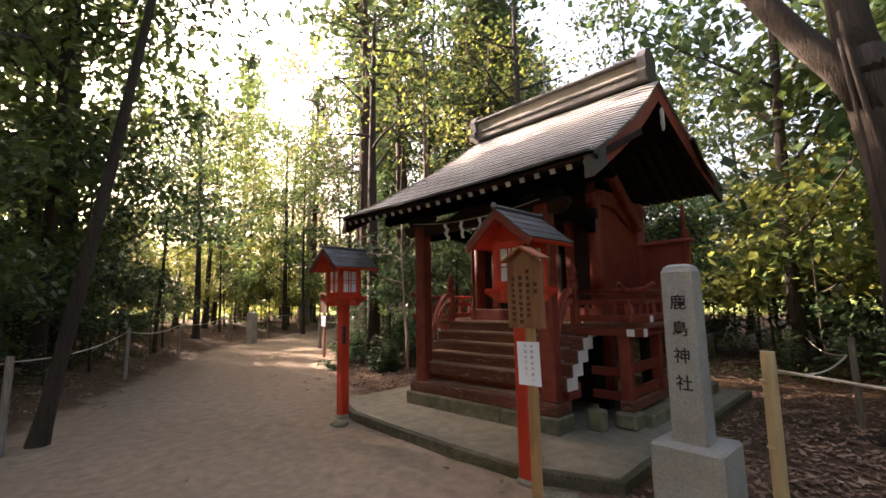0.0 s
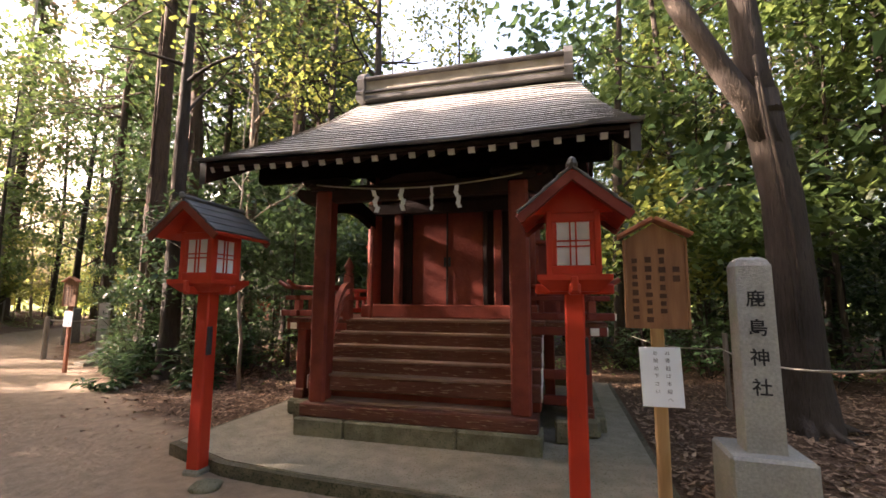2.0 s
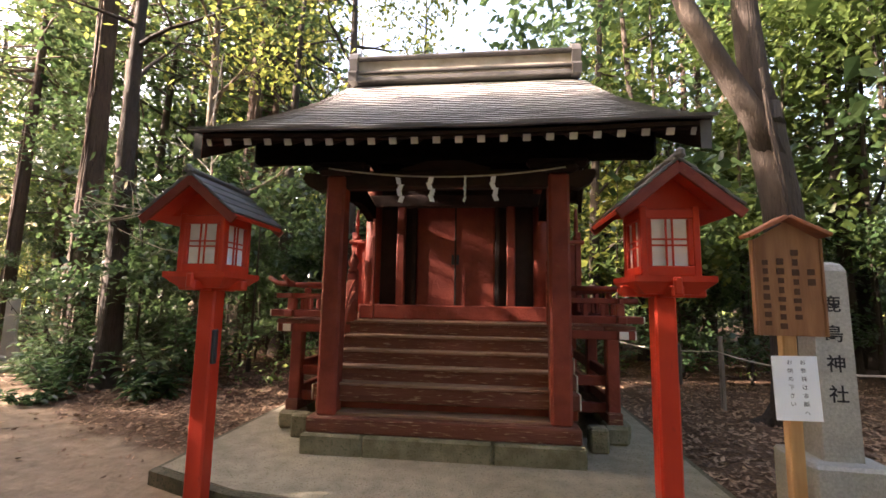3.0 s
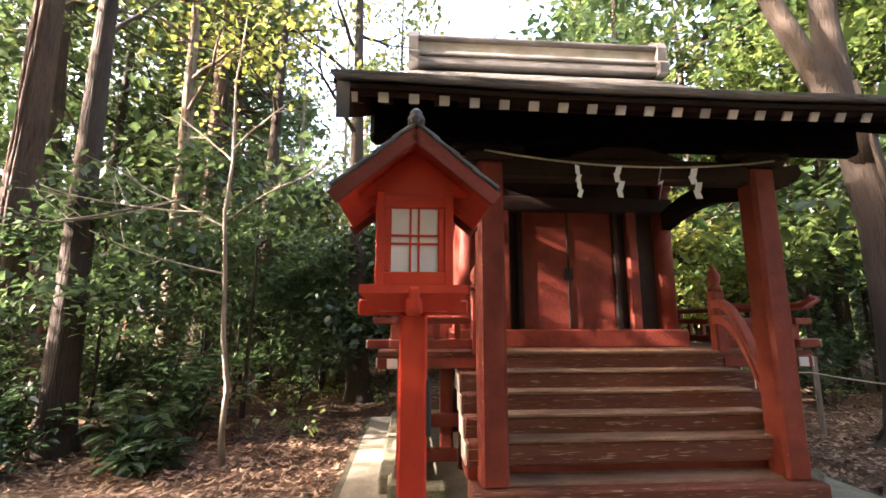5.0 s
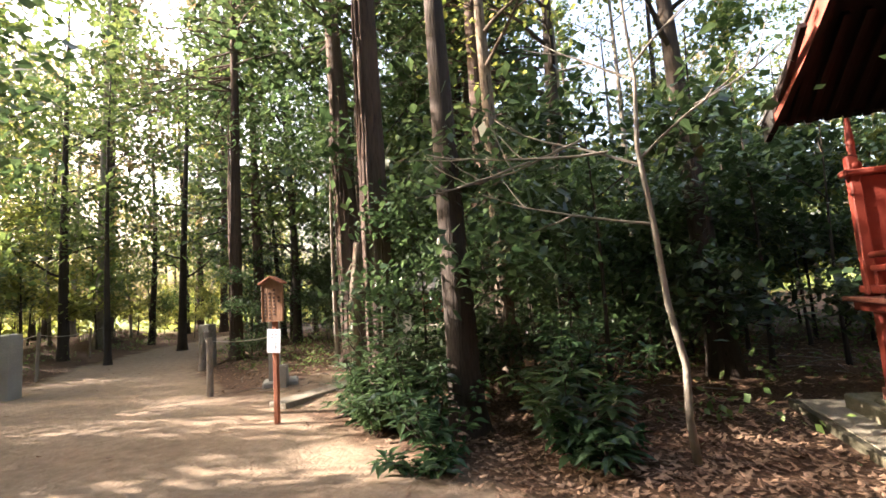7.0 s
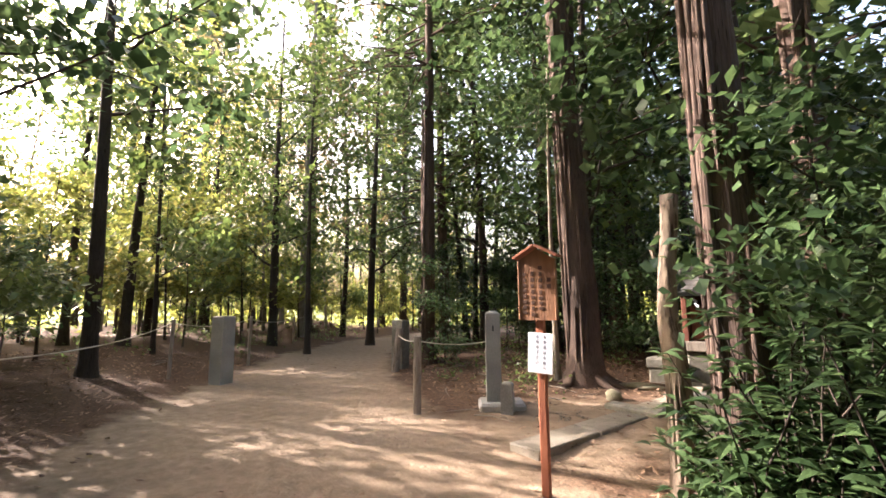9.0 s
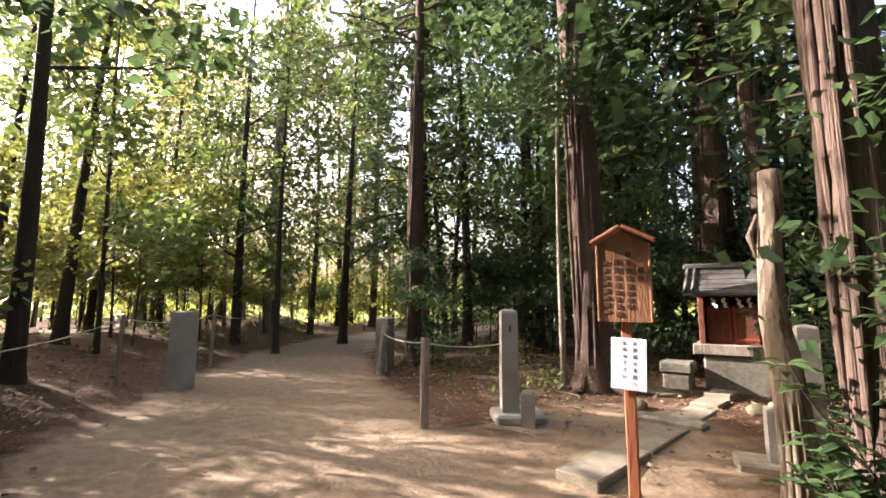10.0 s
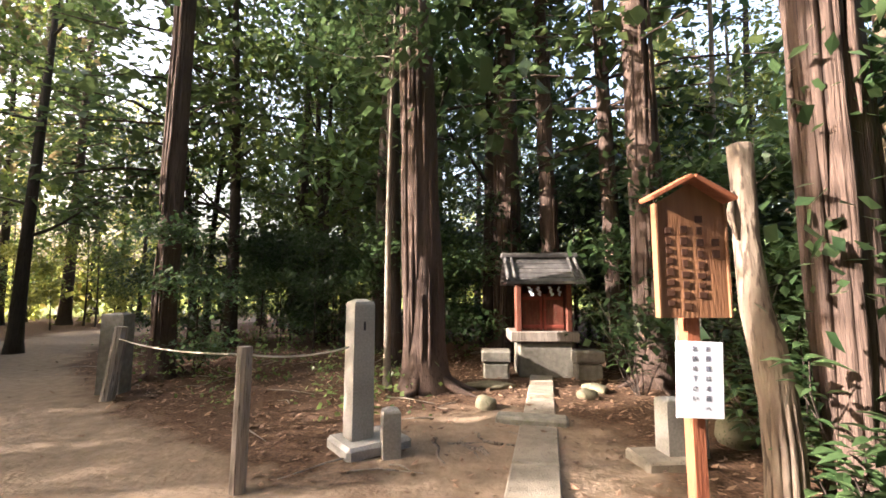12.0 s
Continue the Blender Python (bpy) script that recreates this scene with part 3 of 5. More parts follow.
        part("door_jamb", Shape().box((sx * 0.66, Y0 - 0.05, 1.98), (0.10, 0.10, 1.24), ch=0.014), SH["red"], bd)
        d = part("door", Shape().box((sx * 0.235, Y0 - 0.005, 1.98), (0.46, 0.045, 1.2), ch=0.006), SH["red"], bd)
        part("door_stile", Shape().box((sx * 0.50, Y0 - 0.04, 1.98), (0.05, 0.05, 1.2), ch=0.006), SH["dark"], d)
        part("lock_plate", Shape().box((sx * 0.03, Y0 - 0.034, 1.93), (0.03, 0.012, 0.12), ch=0.003), SH["metal"], d)
        # folding screens at the back of the veranda
        w = part("wing_screen", Shape().box((sx * 1.40, Y1 - 0.05, 1.78), (0.62, 0.04, 1.05), ch=0.006), SH["red"], bd)
        part("screen_cap", Shape().box((sx * 1.42, Y1 - 0.05, 2.34), (0.78, 0.14, 0.06), ch=0.015), SH["barge"], w)
        part("screen_post", Shape().box((sx * 1.72, Y1 - 0.05, 1.86), (0.085, 0.085, 1.28), ch=0.01), SH["red"], w)
        part("finial", Shape().tube([(sx * 1.70, Y1 - 0.05, z) for z in (2.37, 2.42, 2.46, 2.62, 2.86)], [0.05, 0.055, 0.03, 0.032, 0.02], 10), SH["red"], w, smooth=True)
        # gable: tie beam, king post, slanting brace; roof shade put into the black parts
        part("gable_beam", Shape().box((sx * (BX + 0.03), 7.45, 3.08), (0.13, 1.5, 0.16), ch=0.025), SH["roof_shade"], bd)
        part("gable_wall", Shape().add([(sx * (BX - 0.02), 6.35, 3.0), (sx * (BX - 0.02), 8.5, 3.0), (sx * (BX - 0.02), 8.3, 3.35), (sx * (BX - 0.02), 7.5, 4.2), (sx * (BX - 0.02), 6.6, 3.35)], [(0, 1, 2, 3, 4)]), SH["roof_shade"], bd)
        part("king_post", Shape().box((sx * (BX - 0.01), 7.5, 3.62), (0.10, 0.14, 0.95), ch=0.015), SH["roof_shade"], bd)
        up = [(6.80, 2.95), (6.80, 3.22), (7.00, 3.22), (7.95, 2.55), (7.95, 2.5)]
        part("upper_wall", Shape().add([(sx * (BX + 0.072), y, z) for y, z in up] + [(sx * (BX + 0.03), y, z) for y, z in up], [(0, 1, 2, 3, 4), (9, 8, 7, 6, 5)] + [(i, (i + 1) % 5, (i + 1) % 5 + 5, i + 5) for i in range(5)]), SH["red"], bd)
        a = Matrix.Rotation(radians(-36), 3, "X")
        part("brace", Shape().box((sx * (BX + 0.10), 7.50, 2.90), (0.15, 1.15, 0.18), a, 0.02), SH["red"], bd)
    part("back_wall", Shape().box((0, Y1, 2.15), (1.9, 0.05, 1.75), ch=0.004), SH["red"], bd)
    part("floor_sill", Shape().box((0, Y0 - 0.09, 1.30), (2.26, 0.16, 0.17), ch=0.014), SH["red"], bd)
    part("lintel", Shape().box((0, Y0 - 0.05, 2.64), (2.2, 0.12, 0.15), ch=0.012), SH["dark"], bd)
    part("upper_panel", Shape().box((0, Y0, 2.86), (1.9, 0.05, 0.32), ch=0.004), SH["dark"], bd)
    part("mid_door_post", Shape().box((0, Y0 - 0.035, 1.98), (0.022, 0.02, 1.2), ch=0.004), SH["dark"], bd)
    part("front_post_slim", Shape().box((-0.93, Y0 - 0.30, 1.8), (0.04, 0.05, 1.16), ch=0.006), SH["red"], bd)
    # ceiling under the roof, its purlins coloured near-black as shade
    for sx in (-1, 1):
        part("purlin", Shape().box((0, 6.72 if sx < 0 else 8.22, 3.05), (2.3, 0.13, 0.14), ch=0.02), SH["roof_shade"], bd)
    build_roof(top)
    return top


def thing_part(name, parent):
    """A part that only gathers pieces."""
    ob = new(name)
    ob.parent = parent
    ob.empty_display_size = 0.05
    return ob


def build_roof(top):
    rf = thing_part("roof", top)
    cols = [-1 + 2 * i / 16 for i in range(17)]
    for side, rows in ((-1, 23), (1, 14)):
        for k in range(rows):
            s0, s1 = k / rows, (k + 1) / rows + 0.012
            lip = 0.020
            sh = Shape()

            def row(s, dz):
                return [roof_point(side, s, u * roof_half(s)) + Vector((0.006 * math.sin(9 * u + k), 0, dz + 0.002 * math.sin(13 * u + 2.1 * k))) for u in cols]
            a, b, c = row(s0, 0.002), row(s1, lip), row(s1, -0.004)
            d = row(s0, -0.03)
            if side < 0:
                sh.strip(b, a).strip(d, c)
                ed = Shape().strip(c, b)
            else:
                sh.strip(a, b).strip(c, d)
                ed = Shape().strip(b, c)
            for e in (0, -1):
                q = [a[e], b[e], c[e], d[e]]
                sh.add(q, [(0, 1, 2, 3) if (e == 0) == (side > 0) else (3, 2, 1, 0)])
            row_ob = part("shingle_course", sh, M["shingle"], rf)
            # lip face of the course, shade put into its darker colour
            part("board_edge", ed, M["shingle_lip_shade"], row_ob, "lower edge of the course, darkened as lip shade")
    # soffit, with the shade under the roof put into its dark tone
    for side in (-1, 1):
        rows = [[roof_point(side, k / 14 * 0.985, u * (roof_half(k / 14) - 0.03), 0.10 - 0.02 * k / 14) for u in cols] for k in range(15)]
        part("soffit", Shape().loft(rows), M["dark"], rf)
    # eave fascia and rafters with white ends
    for side, n in ((-1, 23), (1, 23)):
        ey, ez = (FRONT_Y, FRONT_Z) if side < 0 else (BACK_Y, BACK_Z)
        fa = Shape()
        fr = [roof_point(side, 0.985, u * 2.02, 0.035) for u in cols]
        fb = [p - Vector((0, 0, 0.03)) for p in fr]
        bk = [p + Vector((0, -side * 0.09, 0)) for p in fr]
        bb = [p + Vector((0, -side * 0.09, 0)) for p in fb]
        fa.loft([fb, fr, bk, bb], True)
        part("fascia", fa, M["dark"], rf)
        first = tip = None
        for i in range(n):
            x = -1.93 + 3.86 * i / (n - 1)
            p0 = roof_point(side, 0.965, x, 0.108)
            p1 = roof_point(side, 0.50 if side < 0 else 0.35, x, 0.20)
            d = p1 - p0
            pitch = math.atan2(d.z, abs(d.y))
            m = Matrix.Translation(p0) @ Matrix.Rotation(-side * -pitch if side < 0 else -pitch, 4, "X")
            if side < 0:
                m = Matrix.Translation(p0) @ Matrix.Rotation(pitch, 4, "X")
                off = d.length / 2
            else:
                m = Matrix.Translation(p0) @ Matrix.Rotation(-pitch, 4, "X")
                off = -d.length / 2
            if first is None:
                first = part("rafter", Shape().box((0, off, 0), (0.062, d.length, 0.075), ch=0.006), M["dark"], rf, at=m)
                tip = part("rafter_end", Shape().box((0, side * 0.006, 0), (0.060, 0.014, 0.072), ch=0.004), M["white"], first, "white painted rafter end")
            else:
                r = share("rafter", first, rf, m)
                share("rafter_end", tip, r, Matrix.Identity(4))
    # bargeboards along both gables, grey at the foot
    for sx in (-1, 1):
        for side in (-1, 1):
            bb = Shape()
            rows = [i / 18 for i in range(19)]

            def edge(s, off, dz):
                p = roof_point(side, s * 0.985, sx * (roof_half(s) - 0.03))
                w = 0.26 - 0.05 * s
                return Vector((p.x + sx * off, p.y, p.z - 0.03 - dz * w))
            ou, ol = [edge(s, 0.0, 0) for s in rows], [edge(s, 0.0, 1) for s in rows]
            iu, il = [edge(s, -0.06, 0) for s in rows], [edge(s, -0.06, 1) for s in rows]
            bb.strip(ol, ou)
            bb.add([ou[-1], ol[-1], il[-1], iu[-1]], [(0, 1, 2, 3)])
            # inner and lower faces of the same board, shade painted as dark timber
            part("bargeboard_lining", Shape().strip(iu, il).strip(il, ol), M["dark"], rf, "inner face of the gable board, coloured dark as shade")
            part("bargeboard", bb, M["barge"], rf, "faded red curved bargeboard")
            foot = Shape()
            f0 = [edge(s, 0.008, 0.0) for s in (0.86, 0.93, 1.0)]
            f1 = [edge(s, 0.008, 1.02) for s in (0.86, 0.93, 1.0)]
            foot.strip(f1, f0)
            foot.add([f0[-1] + Vector((0, side * 0.01, 0)), f1[-1] + Vector((0, side * 0.01, 0)), edge(1, -0.065, 1.02) + Vector((0, side * 0.01, 0)), edge(1, -0.065, 0) + Vector((0, side * 0.01, 0))], [(0, 1, 2, 3)])
            part("bargeboard_foot", foot, M["ridge"], rf, "grey metal cap")
            cap = Shape()
            cu = [edge(s, 0.03, -0.12) for s in rows]
            cl = [edge(s, 0.03, 0.06) for s in rows]
            ci = [edge(s, -0.10, -0.12) for s in rows]
            cap.strip(cl, cu).strip(cu, ci)
            part("verge_trim", cap, M["ridge"], rf)
        g = Shape()
        prof = [(0, 0.12), (0.05, 0.05), (0.035, -0.05), (0.05, -0.12), (0, -0.22), (-0.05, -0.12), (-0.035, -0.05), (-0.05, 0.05)]
        n = len(prof)
        x0 = sx * 1.73
        g.add([(x0, 7.5 + a, 4.05 + b) for a, b in prof] + [(x0 + sx * 0.03, 7.5 + a, 4.05 + b) for a, b in prof], [tuple(range(n)), tuple(range(n, 2 * n))] + [(i, (i + 1) % n, (i + 1) % n + n, i + n) for i in range(n)])
        part("gable_pendant", g, M["white"], rf, "white carved gable pendant")
    # box ridge with end ornaments
    rg = thing_part("ridge", top)
    part("ridge_foot", Shape().box((0, 7.5, 4.63), (3.20, 0.34, 0.07), ch=0.012), M["ridge"], rg)
    part("ridge_band", Shape().box((0, 7.5, 4.69), (3.16, 0.27, 0.05), ch=0.008), M["ridgeband"], rg)
    part("ridge_band", Shape().box((0, 7.5, 4.74), (3.20, 0.33, 0.035), ch=0.008), M["ridge"], rg)
    part("ridge_body", Shape().box((0, 7.5, 4.84), (3.14, 0.24, 0.17), ch=0.008), M["ridgeband"], rg, "tarnished pale metal ridge panel")
    part("ridge_cap", Shape().box((0, 7.5, 4.95), (3.26, 0.38, 0.05), ch=0.015), M["ridge"], rg)
    part("ridge_cap", Shape().tube([(-1.62, 7.5, 4.985), (1.62, 7.5, 4.985)], 0.05, 12), M["ridge"], rg, smooth=True)
    for sx in (-1, 1):
        o = Shape()
        prof = [(-0.23, 4.58), (0.23, 4.58), (0.25, 4.70), (0.19, 4.76), (0.22, 4.92), (0.17, 5.02), (0.06, 5.10), (-0.06, 5.10), (-0.17, 5.02), (-0.22, 4.92), (-0.19, 4.76), (-0.25, 4.70)]
        n = len(prof)
        for x0, x1 in ((1.53, 1.65),):
            o.add([(sx * x0, 7.5 + a, b) for a, b in prof] + [(sx * x1, 7.5 + a, b) for a, b in prof], [tuple(range(n)), tuple(range(n, 2 * n))[::-1]] + [(i, (i + 1) % n, (i + 1) % n + n, i + n) for i in range(n)])
        part("end_ornament", o, M["ridge"], rg, "dark metal ridge-end ornament")


shrine = build_shrine()


def zigzag(length, flip):
    """A folded paper streamer hanging from its origin, one strip with sharp folds."""
    w, x, z = 0.045, 0.0, 0.0
    left, right = [], []
    for k in range(4):
        dx = 0.022 if k % 2 == flip else -0.012
        for a, b in ((0, 0), (dx, -length / 4)):
            left.append(Vector((x + a - w / 2, 0.010 * (k % 2) + 0.012 * (b < 0), z + b)))
            right.append(Vector((x + a + w / 2, 0.010 * (k % 2) + 0.012 * (b < 0), z + b)))
        x, z = x + dx + (0.02 if k % 2 == flip else -0.01), z - length / 4 + 0.006
    back = Vector((0, 0.0015, 0))
    return Shape().loft([left, right, [p + back for p in right], [p + back for p in left]], True)


def build_festoon():
    t = thing("straw_rope", pose(CX, 5.30, 0), "thin straw rope strung across the porch posts", "rope")
    xs = [-1.08 + 2.16 * i / 24 for i in range(25)]
    part("cord", Shape().tube([(x, 0, 2.555 + 0.085 * (x / 1.08) ** 2 - 0.01 * x) for x in xs], 0.008, 6), M["rope"], t, smooth=True)
    for k, (x, tw) in enumerate(((-0.42, 0.5), (-0.11, 0.2), (0.20, 1.2), (0.45, -0.2))):
        part("paper_streamer", zigzag(0.24, k % 2), M["paper"], t, "white folded paper streamer", at=pose(x, -0.01, 2.552, 0, 8 * tw, 60 * tw))


build_festoon()


# ---- lanterns ----
def build_lantern():
    t = thing("lantern", pose(-6.41, 4.44, -0.03), "red wooden post lantern with paper panes and a gabled roof", "lantern", "lanterns before the shrine")
    V = M["vermilion"]
    part("post", Shape().box((0, 0, 0.76), (0.125, 0.125, 1.52), ch=0.012), V, t)
    part("foot", Shape().box((0, 0, 0.05), (0.17, 0.17, 0.06), ch=0.02), M["concrete"], t)
    for k in range(2):
        s = (0.50, 0.07, 0.07) if k else (0.07, 0.50, 0.07)
        part("bracket_arm", Shape().box((0, 0, 1.545 + 0.004 * k), s, ch=0.01), V, t)
    tray = Shape()
    a, b = 0.15, 0.225
    lo = [(-a, -a, 1.53), (a, -a, 1.53), (a, a, 1.53), (-a, a, 1.53)]
    mi = [(-b, -b, 1.60), (b, -b, 1.60), (b, b, 1.60), (-b, b, 1.60)]
    hi = [(-b, -b, 1.635), (b, -b, 1.635), (b, b, 1.635), (-b, b, 1.635)]
    tray.add(lo + mi + hi, [(3, 2, 1, 0), (8, 9, 10, 11)] + [(i, (i + 1) % 4, (i + 1) % 4 + 4, i + 4) for i in range(4)] + [(i + 4, (i + 1) % 4 + 4, (i + 1) % 4 + 8, i + 8) for i in range(4)])
    part("tray", tray, V, t)
    bx = thing_part("lamp_box", t)
    h = 0.148
    for sx in (-1, 1):
        for sy in (-1, 1):
            part("corner_post", Shape().box((sx * h, sy * h, 1.84), (0.042, 0.042, 0.42), ch=0.006), V, bx)
    for k in range(4):
        m = Matrix.Rotation(k * math.pi / 2, 4, "Z")
        part("sill", Shape().box((0, -h, 1.665), (0.27, 0.04, 0.06), ch=0.006), V, bx, at=m)
        part("head_rail", Shape().box((0, -h, 2.005), (0.27, 0.04, 0.06), ch=0.006), V, bx, at=m)
        for sx in (-1, 1):
            part("stile", Shape().box((sx * 0.116, -h, 1.835), (0.03, 0.03, 0.28), ch=0.006), V, bx, at=m)
        p = part("pane", Shape().box((0, -h + 0.006, 1.835), (0.215, 0.008, 0.29), ch=0.002), M["pane"], bx, "white paper pane", at=m)
        for dx in (-0.018, 0.018):
            part("muntin", Shape().box((dx, -h - 0.004, 1.835), (0.010, 0.012, 0.28), ch=0.002), V, p)
        for dz in (-0.018, 0.018):
            part("muntin", Shape().box((0, -h - 0.008, 1.835 + dz), (0.205, 0.010, 0.010), ch=0.002), V, p)
    rf = thing_part("roof", t)
    hw, hl, ez, rz = 0.325, 0.33, 2.0, 2.27
    ang = math.atan2(rz - ez, hw)
    ln = math.hypot(hw, rz - ez)
    for sx in (-1, 1):
        part("roof_deck", Shape().box((sx * hw / 2, 0, (ez + rz) / 2), (ln + 0.02, 2 * hl - 0.03, 0.028), Matrix.Rotation(sx * ang, 3, "Y"), 0.004), V, rf)
        for k in range(4):
            u = (k + 0.5) / 4
            c = Vector((sx * hw * u, 0, rz + (ez - rz) * u + 0.026))
            part("roof_board", Shape().box(c, (ln / 4 + 0.03, 2 * hl + 0.02, 0.016), Matrix.Rotation(sx * (ang - 0.06), 3, "Y"), 0.004), M["lroof"], rf)
        for sy in (-1, 1):
            part("bargeboard", Shape().box((sx * hw / 2, sy * (hl - 0.005), (ez + rz) / 2 - 0.025), (ln + 0.02, 0.022, 0.06), Matrix.Rotation(sx * ang, 3, "Y"), 0.004), M["red"], rf)
    for sy in (-1, 1):
        part("gable_panel", Shape().add([(-0.25, sy * 0.155, 2.03), (0.25, sy * 0.155, 2.03), (0, sy * 0.155, 2.245)], [(0, 1, 2)]), V, rf)
    part("ridge_cap", Shape().box((0, 0, rz + 0.035), (0.07, 2 * hl + 0.05, 0.035), ch=0.012), M["lroof"], rf)
    for sy in (-1, 1):
        part("ridge_knob", Shape().box((0, sy * (hl + 0.02), rz + 0.045), (0.05, 0.05, 0.06), ch=0.018), M["lroof"], rf)
    part("switch_box", Shape().box((0.066, -0.03, 1.12), (0.03, 0.05, 0.24), ch=0.008), M["metal"], t, "black metal switch box")
    part("strap", Shape().box((0, -0.245, 1.575), (0.045, 0.03, 0.10), ch=0.008), V, t)
    return t


lantern = build_lantern()
copy_thing(lantern, pose(-3.36, 4.31, -0.03))


# ---- signs ----
def build_sign(x, y, turn, zboard, stake_mat, label, label_paper):
    t = thing("sign_board", pose(x, y, 0, 0, 0, turn), label, "sign")
    part("stake", Shape().box((0, 0.03, (zboard + 0.1) / 2), (0.062, 0.055, zboard + 0.1), ch=0.006), stake_mat, t)
    bd = Shape()
    w, h = 0.14, 0.47
    prof = [(-w, 0), (w, 0), (w, h), (0, h + 0.085), (-w, h)]
    bd.add([(a, -0.022, zboard + b) for a, b in prof] + [(a, 0.0, zboard + b) for a, b in prof], [(0, 1, 2, 3, 4), (9, 8, 7, 6, 5)] + [((i + 1) % 5, i, i + 5, (i + 1) % 5 + 5) for i in range(5)])
    b = part("board", bd, M["boardwood"], t)
    for sx in (-1, 1):
        part("edge_strip", Shape().box((sx * (w + 0.008), -0.011, zboard + h / 2), (0.014, 0.034, h), ch=0.003), M["boardwood"], b)
        a = math.atan2(0.10, w + 0.045)
        part("roof_board", Shape().box((sx * (w + 0.045) / 2, -0.01, zboard + h + 0.062), (w + 0.06, 0.11, 0.02), Matrix.Rotation(sx * a, 3, "Y"), 0.004), M["signred"], t)
    rnd = random.Random(3)
    for col in range(4):
        z = zboard + h - 0.05 - (0.05 if col in (0, 3) else 0)
        while z > zboard + 0.05 + (0.12 if col == 3 else 0):
            hh = rnd.uniform(0.026, 0.038)
            if rnd.random() > 0.14:
                part("character", Shape().box((-0.10 + 0.066 * col, -0.0235, z - hh / 2), (rnd.uniform(0.022, 0.034), 0.003, hh * 0.85), ch=0.001), M["bleed"], b)
            z -= hh + 0.012
    ps = thing("notice_paper", pose(x, y, 0, 0, 0, turn) @ pose(0.005, -0.012, zboard - 0.245, 0, 2.5 if label_paper else -1.5, 0), "white paper notice with handwritten black columns", "notice", "paper notices on stakes")
    part("sheet", Shape().box((0, 0, 0), (0.195, 0.006, 0.30), ch=0.001), M["paper"], ps)
    for k, tx in enumerate(("お\n賽\n銭\nは\n本\n殿\nへ", "お\n納\nめ\n下\nさ\nい")):
        writing(tx, 0.025, M["pen"], "writing", ps, pose(0.034 - 0.056 * k, -0.0036, 0.112, 90, 0, 0), 0.0, 1.55)
    return t


build_sign(-2.96, 3.80, -4, 1.30, M["stakewood"], "brown gabled notice board on a pale orange wooden stake", False)
build_sign(-12.83, 7.78, 6, 1.285, M["signred"], "brown gabled notice board with faded columns of writing", True)


# ---- stone name pillar ----
def build_pillar():
    t = thing("name_pillar", pose(-2.20, 4.69, 0, 0, 0, -3), "grey granite name pillar on a square plinth", "stone pillar")
    part("plinth", Shape().box((0, 0.02, 0.215), (0.47, 0.45, 0.53), ch=0.02), M["stone"], t)
    sh = Shape()
    w0, w1 = 0.112, 0.105
    rings = [(0.46, w0), (1.68, w1), (1.722, w1 - 0.018), (1.74, w1 - 0.05)]
    vs = [(sx * w, sy * w * 0.85, z) for z, w in rings for sx, sy in ((-1, -1), (1, -1), (1, 1), (-1, 1))]
    fs = [(4 * r + i, 4 * r + (i + 1) % 4, 4 * r + 4 + (i + 1) % 4, 4 * r + 4 + i) for r in range(3) for i in range(4)] + [(12, 13, 14, 15)]
    p = part("shaft", sh.add(vs, fs), M["stone"], t)
    for k, ch in enumerate("鹿島神社"):
        writing(ch, 0.115, M["ink"], "character", p, pose(0.0, -0.0930 - 0.0011 * k, 1.42 - 0.19 * k, 90, 0, 0), 0.0015)
    return t


build_pillar()


# ---- posts and ropes ----
def stake(name, x, y, h, r, mat, label, group, lean=(0, 0), nodes=False, n=10):
    t = thing(name, pose(x, y, height(x, y)), label, "post", group)
    zs = [-0.05, 0.1 * h, 0.35 * h, 0.6 * h, 0.85 * h, h]
    part("shaft", Shape().tube([(lean[0] * z, lean[1] * z, z) for z in zs], [r, r, r * 0.97, r * 0.98, r * 0.96, r * 0.92], n, True, 0.03, int(x * 10)), mat, t, smooth=False)
    if nodes:
        for z in (0.25 * h, 0.55 * h, 0.86 * h):
            part("node_ring", Shape().tube([(0, 0, z - 0.006), (0, 0, z), (0, 0, z + 0.006)], [r, r * 1.08, r], n), mat, t, smooth=True)
    return t


def rope(pts, sag, label="pale rope strung between posts", r=0.008):
    path = []
    for a, b in zip(pts, pts[1:]):
        for i in range(12):
            u = i / 12
            p = Vector(a).lerp(Vector(b), u)
            path.append(p - Vector((0, 0, sag * 4 * u * (1 - u))))
    path.append(Vector(pts[-1]))
    solo("rope", Shape().tube(path, r, 6), M["rope"], label, "rope", smooth=True)


stake("bamboo_post", -1.66, 4.26, 1.17, 0.038, M["bamboo"], "dry bamboo post holding a rope", "rope posts", (0.01, 0), True, 14)
stake("wooden_post", -1.45, 7.6, 0.95, 0.032, M["greywood"], "thin grey wooden post holding a rope", "rope posts")
stake("wooden_post", 1.2, 4.0, 1.0, 0.034, M["bamboo"], "dry bamboo post holding a rope", "rope posts")
rope([(-1.66, 4.26, 1.08), (1.2, 4.0, 0.95)], 0.05)
rope([(-1.66, 4.30, 1.07), (-1.50, 7.6, 0.85), (-2.2, 11.0, 0.8)], 0.10)
stake("wooden_post", -2.2, 11.0, 0.9, 0.032, M["greywood"], "thin grey wooden post holding a rope", "rope posts")
left_posts = [(-6.6, -0.7, 1.0), (-7.75, 1.2, 1.02), (-12.5, 3.0, 1.05), (-16.3, 4.9, 1.0), (-20.6, 7.8, 1.1), (-22.0, 10.0, 1.2), (-26.0, 13.6, 1.0), (-28.5, 15.8, 1.0)]
